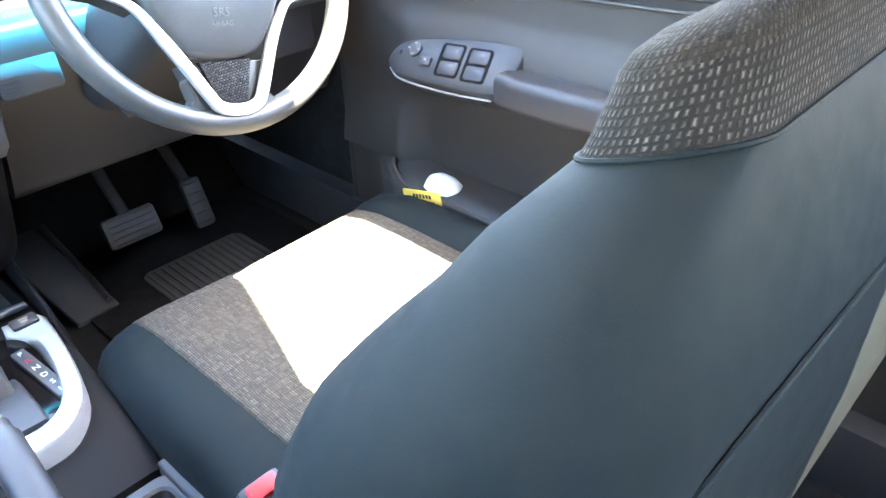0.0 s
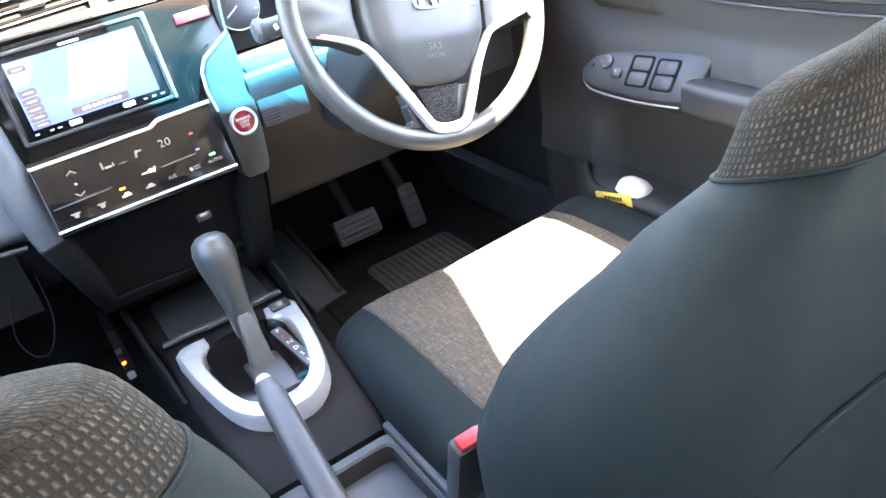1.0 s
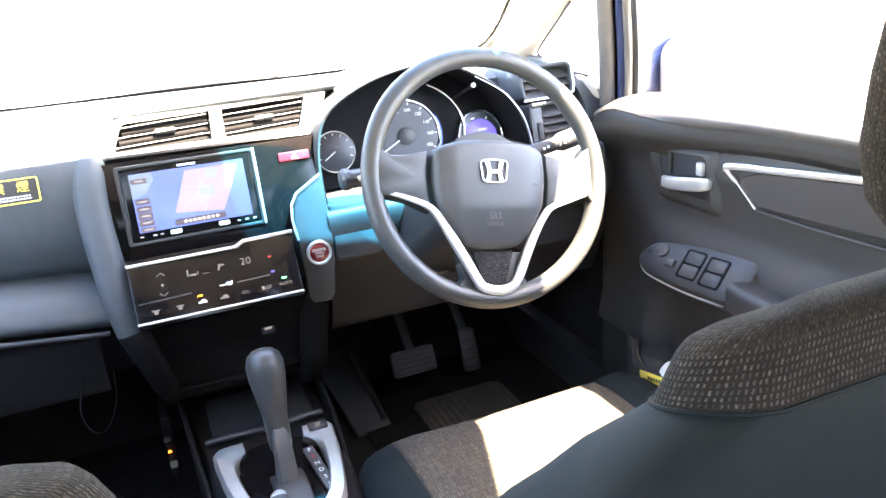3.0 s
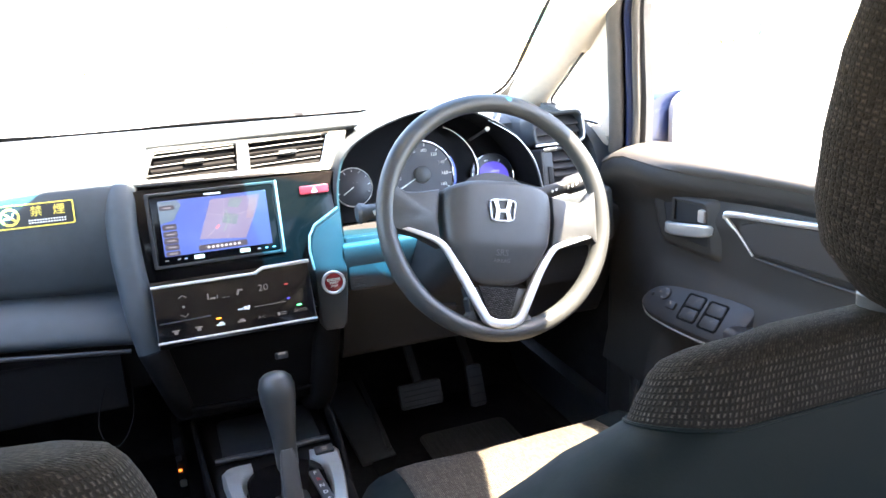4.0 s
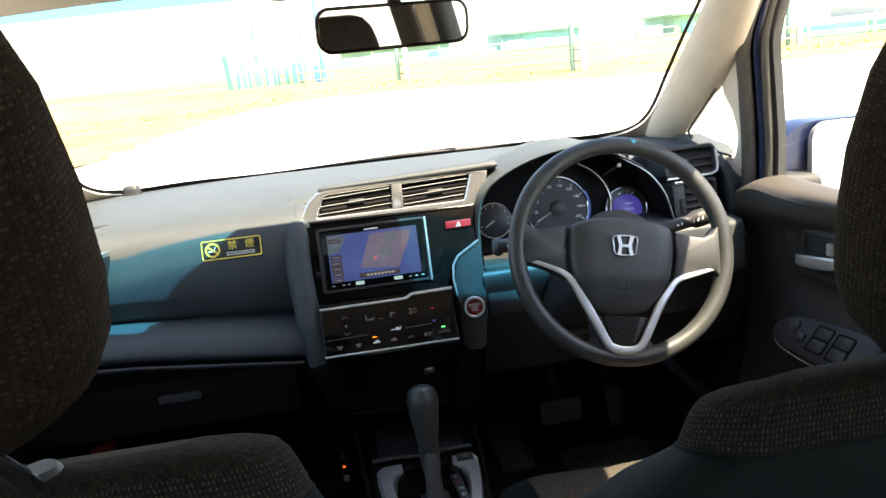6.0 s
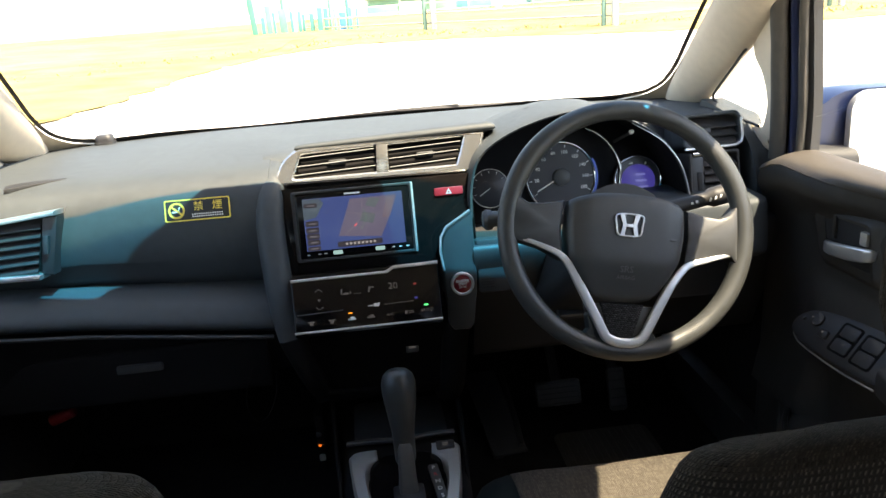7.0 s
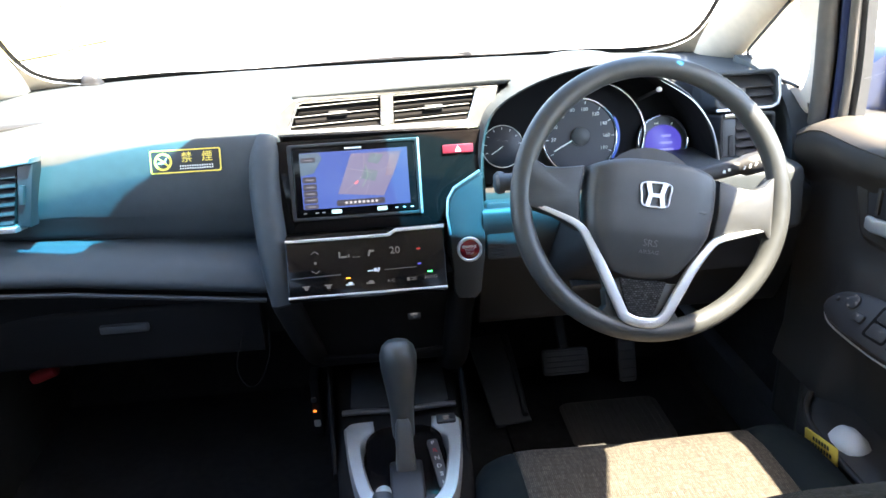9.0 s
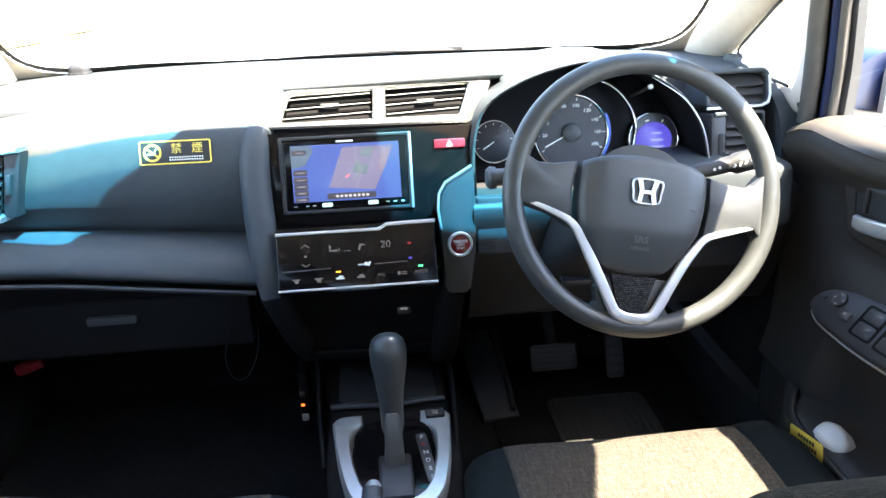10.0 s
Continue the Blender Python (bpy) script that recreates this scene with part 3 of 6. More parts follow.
def shed(x, y, w, d, h, wall, win, n):
    s = thing("low_building", (x, y, 0), "low pale far building with a row of teal windows", "building", "far buildings")
    part("wall", boxm(w, d, h, pose(x, y, h / 2), 0.05), wall, s)
    part("roof", boxm(w + 0.5, d + 0.5, 0.22, pose(x, y, h + 0.10), 0.05), PALEGREEN, s)
    rnd = random.Random(int(x))
    for i in range(n):
        ww, wh = w / n * rnd.uniform(0.3, 0.75), h * rnd.uniform(0.3, 0.55)
        part("window", boxm(ww, 0.1, wh, pose(x - w / 2 + w / n * (i + rnd.uniform(0.4, 0.6)), y - d / 2 - 0.03, h * rnd.uniform(0.4, 0.5)), 0.02), rnd.choice((win, win, TEAL)), s)


panel_fence(-0.5, 56, 24, 1.15, (PALEGREEN, PALENET, TEAL, PALEWALL), 11, "far fence of pale green and white sheets")
panel_fence(13.2, 25.5, 27, 0.95, (FARGREEN, TEAL, PALENET, FARBLUE, PALEWALL), 12, "fence of green, teal and white sheets beyond the grass")
shed(6, 66, 9, 6, 1.5, PALEGREEN, PALENET, 4)
shed(19, 68, 7, 6, 1.7, PALENET, PALEWALL, 3)
shed(33, 62, 9, 6, 1.8, PALEGREEN, TEAL, 4)
shed(52, 56, 18, 8, 2.4, PALEWALL, PALENET, 7)
shed(80, 60, 22, 8, 3.2, PALEWALL, FARBLUE, 7)


# ---- door mirror outside ----
dm = thing("door_mirror", (0.86, 0.24, 0.86), "blue painted door mirror housing on the driver's door", "door mirror")
rings = []
for y, x0, x1, z0, z1, r in ((0.40, 0.90, 0.97, 0.915, 0.975, 0.02), (0.385, 0.85, 1.03, 0.885, 1.01, 0.05), (0.34, 0.800, 1.07, 0.862, 1.030, 0.08), (0.28, 0.786, 1.08, 0.855, 1.038, 0.088), (0.235, 0.790, 1.075, 0.86, 1.036, 0.086)):
    rings.append([V(x - 0.02, y + 0.012 - 0.08 * (x - 0.93), z - 0.010) for x, z in rrect(x1 - x0, z1 - z0, r, 6, (x0 + x1) / 2, (z0 + z1) / 2)])
part("housing", loft(rings), BLUE, dm)
MP = plane_at((0.936, 0.226, 0.950), 2, -4.6)
part("surround", band(rrect(0.205, 0.150, 0.035, 6), rrect(0.187, 0.134, 0.03, 6), -0.01, 0.006, MP), SILVER, dm, "pale mirror surround")
part("mirror_glass", slab(rrect(0.189, 0.136, 0.03, 6), -0.008, 0.002, MP, 0.0), MIRROR, dm, "", 1)
part("foot", loft([[V(x, y, z) for y, z in rrect(0.09, t, 0.02, 4, 0.25, zc)] for x, zc, t in ((0.715, 0.915, 0.05), (0.78, 0.91, 0.05), (0.84, 0.90, 0.06))]), RUBBER, dm, "black mirror foot")

# ---- inside mirror and visor ----
rv = thing("rear_view_mirror", (0.045, 0.10, 1.27), "black framed rear-view mirror hanging from the windscreen", "rear-view mirror")
RV = Matrix.Translation((0.045, 0.085, 1.27)) @ Matrix.Rotation(radians(13.8), 4, "Z") @ plane_at((0, 0, 0), -2.7)
egg = rrect(0.242, 0.066, 0.022, 6)
part("shell", loft([[RV @ V(x * k, y * k, w) for x, y in egg] for k, w in ((0.55, -0.035), (0.85, -0.028), (0.97, -0.014), (1.0, 0.0), (0.985, 0.004))]), HARD, rv)
part("rim", band(egg, inset(egg, 0.005), -0.002, 0.006, RV), PIANO, rv)
part("mirror_glass", slab(inset(egg, 0.0045), -0.001, 0.0045, RV, 0.0), MIRROR, rv, "", 1)
part("stem", sweep([V(0.05, 0.10, 1.30), V(0.05, 0.075, 1.34), V(0.05, 0.04, 1.385)], circle(0.011, 10)), HARD, rv)
part("bracket", boxm(0.05, 0.05, 0.02, pose(0.05, 0.03, 1.375, -25), 0.006), HARD, rv)
# visor outlines are drawn to set where sun ends on the dashboard
for sx, mid, edge in ((-1, (-0.3, 0.0, 1.355), [(-0.10, 0.128, 1.322), (-0.165, 0.114, 1.330), (-0.203, 0.090, 1.335), (-0.222, 0.064, 1.339), (-0.33, 0.064, 1.338), (-0.45, 0.054, 1.330), (-0.56, -0.03, 1.318), (-0.57, -0.09, 1.335), (-0.45, -0.10, 1.372), (-0.28, -0.06, 1.384), (-0.12, -0.02, 1.384), (-0.09, 0.05, 1.36)]),
                      # driver's visor: unseen, added to shade the start panel
                      (1, (0.36, -0.03, 1.358), [(0.17, 0.036, 1.345), (0.28, 0.038, 1.346), (0.40, 0.035, 1.343), (0.50, 0.026, 1.338), (0.525, -0.02, 1.338), (0.52, -0.10, 1.350), (0.38, -0.12, 1.370), (0.20, -0.12, 1.376), (0.16, -0.06, 1.372)])):
    vis = thing("shading_visor", (sx * 0.3, -0.02, 1.37), "pale sun visor at the roof, shaped to shade the dashboard", "sun visor", "sun visors")
    line = curve([V(*q) for q in edge], 4, True)
    part("panel", loft([[p.lerp(V(*mid), k) + V(0, 0, w) for p in line] for k, w in ((0.02, 0.0), (0.0, 0.004), (0.0, 0.008), (0.03, 0.012))]), LINER, vis)
    part("pivot", sweep([V(sx * 0.51, 0.0, 1.352), V(sx * 0.54, 0.0, 1.356)], circle(0.008, 8)), BEIGE, vis)
# wiper and cowl
wip = thing("wiper", (0.1, 0.80, 1.0), "black windscreen wiper parked on the cowl", "wiper")
part("arm", sweep(curve([V(0.42, 0.86, 0.965), V(0.2, 0.83, 0.974), V(0.09, 0.83, 0.976)], 6), circle(0.005, 6)), RUBBER, wip)
part("blade", sweep(curve([V(0.24, 0.83, 0.974), V(0.0, 0.84, 0.969), V(-0.38, 0.83, 0.958)], 6), rrect(0.006, 0.014, 0.002, 2)), RUBBER, wip)
sen = thing("light_sensor", (-0.526, 0.660, 0.981), "small dark grey rounded sensor on the dashboard top", "sensor")
part("dome", loft([[V(-0.526 + x * k, 0.660 + y * k, z) for x, y in rrect(0.037, 0.032, 0.011, 5)] for k, z in ((1.0, 0.977), (0.98, 0.992), (0.90, 0.998), (0.72, 1.001))]), HARD, sen)
part("base", loft([[V(-0.526 + x * k, 0.660 + y * k, z) for x, y in rrect(0.041, 0.036, 0.012, 5)] for k, z in ((1.0, 0.976), (1.0, 0.984), (0.96, 0.986))]), RUBBER, sen)


# ---- dashboard ----
dash = thing("dashboard", (0, 0.5, 0.5), "black moulded dashboard with a glossy centre stack", "dashboard")


def soft(profile, n=3):
    return [(p.x, p.y) for p in curve([(*q, 0) for q in profile], n)]


def dash_profile(x):
    k, kf, kr = -0.12 * (x + 0.2), -0.08 * (x + 0.19), -0.10 * (x + 0.19)
    e = max(0.0, -x - 0.45) * 0.12
    upper = [(0.84, 0.965), (0.74, 0.977), (0.55, 0.986), (0.40, 0.984), (0.315, 0.978), (0.278, 0.968), (0.258, 0.951), (0.246, 0.926), (0.2375, 0.893), (0.2365, 0.858), (0.240, 0.826 + kf), (0.250, 0.800 + kf), (0.264, 0.787 + kf)]
    lowr = [(0.256, 0.7835 + kr), (0.240, 0.783 + kr), (0.220, 0.778 + kr), (0.199, 0.768 + kr), (0.182, 0.748 + k), (0.181, 0.735 + k), (0.196, 0.724 + k)]
    tail = [(0.222, 0.708 + k), (0.238, 0.655), (0.25, 0.625), (0.32, 0.60), (0.86, 0.52)]
    pts = soft(upper) + soft(lowr) + [(0.30, 0.715 + k), (0.84, 0.70)]
    return [V(x, y - e, z) for y, z in pts], [V(x, y - e, z) for y, z in [(0.30, 0.714 + k), (0.1975, 0.7225 + k)] + tail + [(0.86, 0.69)]]


across = (-0.725, -0.65, -0.55, -0.45, -0.3, -0.155)
part("passenger_pad", loft([dash_profile(x)[0] for x in across] + [[p + V(0.004, 0.005, -0.004) for p in dash_profile(-0.155)[0]]]), DASH, dash, "soft black passenger pad", 30)
# shade under the pad is carried by the darker colour
part("lower_panel", loft([dash_profile(x)[1] for x in across]), SHADED_BLACK, dash, "black lower panel, darkened for the shade on it", 30)
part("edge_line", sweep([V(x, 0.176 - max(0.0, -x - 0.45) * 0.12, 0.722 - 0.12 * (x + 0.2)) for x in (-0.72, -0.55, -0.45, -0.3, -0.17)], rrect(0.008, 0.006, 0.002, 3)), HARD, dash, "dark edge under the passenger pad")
glove = part("glovebox_lid", loft([[V(x, y, z) for y, z in rrect(0.02, 0.094, 0.008, 3, 0.226, 0.655)] for x in (-0.66, -0.19)]), SHADED_BLACK, dash, "black glovebox lid, darkened for the shade on it")
part("latch", boxm(0.075, 0.012, 0.014, pose(-0.40, 0.214, 0.672), 0.004), GREY, glove)


def driver_profile(x, back):
    pts = soft([(0.84, 0.965), (0.74, 0.977), (0.55, 0.986), (0.45, 0.988), (0.35 + back, 0.985), (0.325 + back, 0.975)]) + [(0.33 + back, 0.66), (0.86, 0.74)]
    return [V(x, y, z) for y, z in pts]


# set back behind the instruments
part("driver_pad", loft([driver_profile(*q) for q in ((-0.168, 0), (0.165, 0), (0.175, 0.055), (0.565, 0.055), (0.575, 0), (0.725, 0))]), DASH, dash)


def knee_profile(x):
    pts = soft([(0.42, 0.842), (0.30, 0.836), (0.215, 0.832), (0.195, 0.822), (0.196, 0.79), (0.222, 0.71), (0.252, 0.635), (0.272, 0.598), (0.285, 0.594)]) + [(0.30, 0.605), (0.50, 0.72), (0.5, 0.8)]
    return [V(x, y, z) for y, z in pts]


part("knee_panel", loft([knee_profile(x) for x in (0.168, 0.3, 0.45, 0.6, 0.70)]), HARD, dash)
part("lower_ledge", loft([[V(x, y + d, z) for y, z in soft([(0.30, 0.877), (0.175, 0.877), (0.156, 0.874), (0.151, 0.866), (0.147, 0.84), (0.142, 0.80), (0.146, 0.785), (0.175, 0.774), (0.30, 0.770)])] for x, d in ((0.435, 0.02), (0.445, 0.003), (0.55, 0.0), (0.64, 0.0), (0.652, 0.006))]), DASH, dash, "soft black ledge beside the column")
part("ledge_box", boxm(0.13, 0.10, 0.075, pose(0.565, 0.245, 0.735), 0.006), HARD, dash)
part("dash_end", loft([[V(x, y, z) for y, z in soft([(0.45, 1.0), (0.33, 0.985), (0.255, 0.945), (0.225, 0.89), (0.225, 0.82), (0.26, 0.7)]) + [(0.6, 0.7)]] for x in (0.668, 0.712)]), DASH, dash)

# centre stack
NAVP = plane_at((0, 0.243, 0.885), 14)
stack = rrect(0.322, 0.142, 0.006, 5, 0.018, -0.0125)
face = part("stack_face", slab(stack, -0.07, 0.0, NAVP), PIANO, dash, "gloss black stack face")
hz = part("hazard_button", slab(rrect(0.048, 0.0135, 0.002, 3, 0.139, 0.031), -0.002, 0.003, NAVP), RED, face, "red hazard button")
tri = [(0.139 - 0.005, 0.0265), (0.139 + 0.005, 0.0265), (0.139, 0.0355)]
part("triangle", band(tri, [(0.139 + (x - 0.139) * 0.5, 0.0295 + (y - 0.0295) * 0.5) for x, y in tri], 0.0025, 0.0036, NAVP, 0.0002), WHITE_MARK, hz)

CLIP = plane_at((-0.013, 0.151, 0.776), 26)
clim = part("climate_panel", slab(rrect(0.234, 0.098, 0.003), -0.06, 0.0, CLIP), PIANO, dash, "gloss black touch climate panel")
part("trim_strip", strip([(-0.117, 0.0405), (0.037, 0.0405)], 0.0045, 0.003, CLIP, 0.0015), SILVER, clim, "silver strip")
part("trim_strip", strip([(0.034, 0.0405), (0.046, 0.047), (0.118, 0.048)], 0.0055, 0.003, CLIP, 0.0012), SILVER, clim, "silver strip")
part("trim_strip", strip([(-0.117, -0.0425), (0.117, -0.0425)], 0.0035, 0.003, CLIP, 0.0015), SILVER, clim, "silver strip")
MK = CLIP @ Matrix.Translation((-0.001, -0.001, 0)) @ Matrix.Diagonal((0.95, 0.86, 1, 1))
part("groove_line", strip([(-0.116, -0.0155), (-0.04, -0.0135)], 0.0016, 0.001, MK, 0.0005), GREY, clim)
part("groove_line", strip([(0.028, -0.011), (0.078, -0.010)], 0.0009, 0.001, MK, 0.0004), DIM_MARK, clim)
# symbols along the panel
for v, d in ((0.024, 0.005), (-0.004, -0.005)):
    part("arrow_mark", strip([(-0.084, v), (-0.078, v + d), (-0.072, v)], 0.0014, 0.0006, MK), DIM_MARK, clim)
part("square_mark", bar(0.004, 0.004, at_uv(MK, -0.078, 0.009)), DIM_MARK, clim)
part("fan_mark", merge(bar(0.0025, 0.011, at_uv(MK, -0.04, 0.02)), bar(0.009, 0.0035, at_uv(MK, -0.033, 0.016)), bar(0.0016, 0.006, at_uv(MK, -0.026, 0.0175)), bar(0.011, 0.001, at_uv(MK, -0.014, 0.0145))), DIM_MARK, clim)
part("airflow_mark", merge(bar(0.003, 0.011, at_uv(MK, 0.006, 0.02, 0, -15)), bar(0.008, 0.0025, at_uv(MK, 0.010, 0.023))), DIM_MARK, clim)
part("temperature", letters("20", 0.017, at_uv(MK, 0.046, 0.021, 0.0006)), DIM_MARK, clim)
part("mode_mark", merge(bar(0.009, 0.0022, at_uv(MK, 0.006, -0.011)), bar(0.006, 0.006, at_uv(MK, 0.014, -0.010)), bar(0.003, 0.008, at_uv(MK, 0.019, -0.010, 0, -20))), WHITE_MARK, clim)
part("red_mark", bar(0.006, 0.003, at_uv(MK, 0.083, 0.021)), glow("dim_red", (0.8, 0.05, 0.05), 0.03), clim)
part("blue_mark", bar(0.006, 0.003, at_uv(MK, 0.083, -0.005)), glow("dim_blue", (0.1, 0.1, 0.9), 0.04), clim)
for i, u in enumerate((-0.094, -0.06, -0.027, 0.005)):
    part("touch_mark", merge(bar(0.012, 0.0022, at_uv(MK, u, -0.030)), bar(0.006, 0.0055, at_uv(MK, u, -0.0335))) if i < 2 else merge(bar(0.013, 0.003, at_uv(MK, u, -0.032)), bar(0.007, 0.003, at_uv(MK, u + 0.001, -0.029))), WHITE_MARK if i == 2 else DIM_MARK, clim)
part("button_name", letters("A/C", 0.0075, at_uv(MK, 0.037, -0.0305, 0.0006)), DIM_MARK, clim)
part("touch_mark", merge(bar(0.004, 0.006, at_uv(MK, 0.064, -0.030)), bar(0.009, 0.0012, at_uv(MK, 0.072, -0.028)), bar(0.009, 0.0012, at_uv(MK, 0.072, -0.0315))), DIM_MARK, clim)
part("button_name", letters("AUTO", 0.0075, at_uv(MK, 0.099, -0.0295, 0.0006)), DIM_MARK, clim)
part("lamp", bar(0.0075, 0.0024, at_uv(MK, -0.029, -0.0205)), AMBER, clim, "lit amber lamp")
part("lamp", bar(0.0075, 0.0028, at_uv(MK, 0.0985, -0.0195)), GREEN, clim, "lit green lamp")

# start button panel
STP = plane_at((0.143, 0.195, 0.785), 10)
sp_out = [(-0.024, -0.082), (-0.017, -0.092), (0.010, -0.094), (0.018, -0.084), (0.026, -0.03), (0.028, 0.0), (0.028, 0.102), (-0.014, 0.078), (-0.024, 0.062), (-0.027, 0.04)]
sp = part("start_panel", slab(sp_out, -0.08, 0.004, STP, 0.004), mat("satin_black_panel", (0.050, 0.052, 0.053), 0.42, vary=0.05, spec=0.3), dash, "satin black start button panel")
part("piping", strip([(0.024, 0.106), (-0.017, 0.082), (-0.027, 0.066), (-0.0295, 0.042), (-0.026, 0.01)], 0.004, 0.004, STP, 0.004), SILVER, sp, "thin silver piping")
SB = at_uv(STP, 0.002, -0.014, 0.004)
btn = part("start_button", lathe([(0.0155, -0.004), (0.0155, 0.004), (0.0135, 0.0055), (0.001, 0.0058)], SB, 32), DARKRED, sp, "dark red engine start button")
part("button_ring", ring_band(0.0195, 0.0152, -0.002, 0.007, SB), SILVER, btn)
for i, (word, size) in enumerate((("ENGINE", 0.0062), ("START", 0.005), ("STOP", 0.005))):
    part("button_name", letters(word, size, at_uv(SB, 0, 0.0045 - 0.0052 * i, 0.0062)), WHITE_MARK, btn)
side = part("column_side_panel", slab(rrect(0.075, 0.090, 0.006, 4, 0.068, 0.0095), -0.06, 0.0, STP, 0.003), mat("satin_black_lower", (0.050, 0.051, 0.052), 0.45, vary=0.05, spec=0.3), dash)
part("groove", bar(0.07, 0.005, at_uv(STP, 0.068, 0.016), 0.0012), RUBBER, side)
for i in range(5):
    part("slot", bar(0.022, 0.0018, at_uv(STP, 0.046, -0.012 - 0.0045 * i), 0.001), RUBBER, side)

# rails down both sides of the stack
rail_sec = rrect(0.044, 0.05, 0.019, 6)
railpath = [(-0.150, 0.40, 0.955), (-0.150, 0.325, 0.952), (-0.152, 0.288, 0.943), (-0.155, 0.264, 0.924), (-0.158, 0.245, 0.895), (-0.157, 0.222, 0.85), (-0.149, 0.186, 0.77), (-0.140, 0.175, 0.715)]
part("stack_rail", sweep(curve([V(*q) for q in railpath], 5), rail_sec, up=(0, -1, 0.3)), DASH, dash, "soft black stack rail")
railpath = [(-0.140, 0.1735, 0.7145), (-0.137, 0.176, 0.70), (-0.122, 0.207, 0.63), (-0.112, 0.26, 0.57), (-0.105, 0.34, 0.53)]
# same rail continued, its colour darkened where it runs into shade
part("rail_foot", sweep(curve([V(*q) for q in railpath], 5), rail_sec, up=(0, -1, 0.3), scale=[1.0 - 0.015 * i for i in range(21)]), SHADED_BLACK, dash, "foot of the rail, darkened for the shade low down")
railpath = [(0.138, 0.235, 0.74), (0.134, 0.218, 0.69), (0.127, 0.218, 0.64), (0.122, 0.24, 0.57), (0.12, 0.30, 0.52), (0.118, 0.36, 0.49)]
part("rail_foot", sweep(curve([V(*q) for q in railpath], 5), rail_sec, up=(0, -1, 0.3)), SHADED_BLACK, dash, "foot of the rail, darkened for the shade low down")
part("stack_foot", loft([[V(x, y, z) for y, z in soft([(0.19, 0.735), (0.20, 0.70), (0.235, 0.64), (0.245, 0.60), (0.25, 0.55)]) + [(0.4, 0.46), (0.4, 0.735)]] for x in (-0.125, 0.118)]), SHADED_BLACK, dash)
sock = part("socket_cover", slab(rrect(0.022, 0.018, 0.003, 3, 0.055, 0), -0.004, 0.003, plane_at((0, 0.232, 0.645), 25)), GREY, dash)
part("socket_mark", bar(0.012, 0.004, at_uv(plane_at((0.055, 0.232, 0.645), 25), 0, 0, 0.0032)), DIM_MARK, sock)
part("shelf_lip", sweep([V(-0.11, 0.236, 0.575), V(0.0, 0.228, 0.573), V(0.105, 0.236, 0.575)], rrect(0.008, 0.008, 0.003, 3)), SHADED_BLACK, dash)

# centre vents
VP = plane_at((0, 0.277, 0.972), 14)
def rounded(poly, cuts):
    """The polygon with each corner cut to an arc of that reach."""
    out, n = [], len(poly)
    for i, r in enumerate(cuts):
        a, b, c = (Vector(poly[j % n]) for j in (i - 1, i, i + 1))
        p, q = b + (a - b).normalized() * r, b + (c - b).normalized() * r
        out += [tuple(p.lerp(b, t).lerp(b.lerp(q, t), t)) for t in (0, 0.25, 0.5, 0.75, 1)]
    return out


vent_out = rounded([(-0.149, -0.0265), (0.188, -0.0315), (0.198, -0.002), (0.209, 0.032), (-0.106, 0.0315), (-0.131, 0.010)], (0.010, 0.004, 0.004, 0.004, 0.016, 0.008))
vent_in = rounded([(-0.1155, -0.0185), (0.158, -0.018), (0.166, 0.004), (0.174, 0.0275), (-0.0985, 0.0205), (-0.107, 0.0)], (0.005, 0.003, 0.003, 0.003, 0.006, 0.003))
bez = part("vent_bezel", merge(
    band(vent_out, vent_in, -0.05, 0.005, VP, 0.003),
    slab([(0.0225, -0.022), (0.0445, -0.022), (0.0455, 0.030), (0.0265, 0.030)], -0.05, 0.0045, VP, 0.002)), SATIN_CHROME, dash, "satin chrome vent surround")
part("vent_back", slab([(-0.13, -0.03), (0.185, -0.03), (0.185, 0.036), (-0.1, 0.026)], -0.06, -0.045, VP), RUBBER, bez)
for x0, x1, lean in ((-0.112, 0.022, 0.006), (0.046, 0.158, 0.0)):
    for i, v in enumerate((-0.012, 0.002, 0.016)):
        a, b = x0 + lean * i, x1 + (0.0 if x0 < 0 else 0.005 * i)
        part("slat", sweep([VP @ V(a, v - 0.001, -0.011), VP @ V(b, v + 0.004, -0.011)], rrect(0.028, 0.0028, 0.0012, 3), up=(0, -0.6, 0.8)), SHADED_BLACK, bez)
        # added bead that draws the glint on the slat's front edge
        part("slat_glint", sweep([VP @ V(a, v - 0.001, 0.0028), VP @ V(b, v + 0.004, 0.0028)], circle(0.0009, 6)), SLAT_GLINT, bez, "thin pale bead for the sun's glint on a slat")
    xm = (x0 + x1) / 2 + 0.005
    part("vane_tab", slab(rrect(0.030, 0.008, 0.003, 3, xm, 0.004), -0.02, 0.002, VP, 0.002), GREY, bez, "dark grey vent tab")
def brow(sec, spans):
    """A lip along the vents' upper edge, rising and thickening to its rounded driver's end."""
    return loft([[VP @ V(u, 0.0305 + 0.0075 * (u + 0.105) / 0.35 + v * k, w * k + 0.002) for v, w in sec] for u, k in spans])


ends = ((-0.108, 0.35), (-0.104, 0.6), (-0.08, 0.75), (0.0, 0.85), (0.12, 1.0), (0.2, 1.1), (0.214, 1.12), (0.222, 1.0), (0.227, 0.75), (0.229, 0.45))
part("vent_brow", brow(soft([(-0.003, 0.001), (0.0, 0.004), (0.005, 0.003), (0.009, -0.002), (0.0125, -0.02), (0.012, -0.09)]) + [(-0.004, -0.09)], ends), DASH, dash, "soft grey brow over the vents", 50)
part("brow_edge", brow(circle(0.0022, 8, 0.003), [(u, k) for u, k in ends if u < 0.21]), SATIN_CHROME, bez, "satin chrome upper edge")

# instrument binnacle
HOODC = (0.368, 0.0, 0.90)


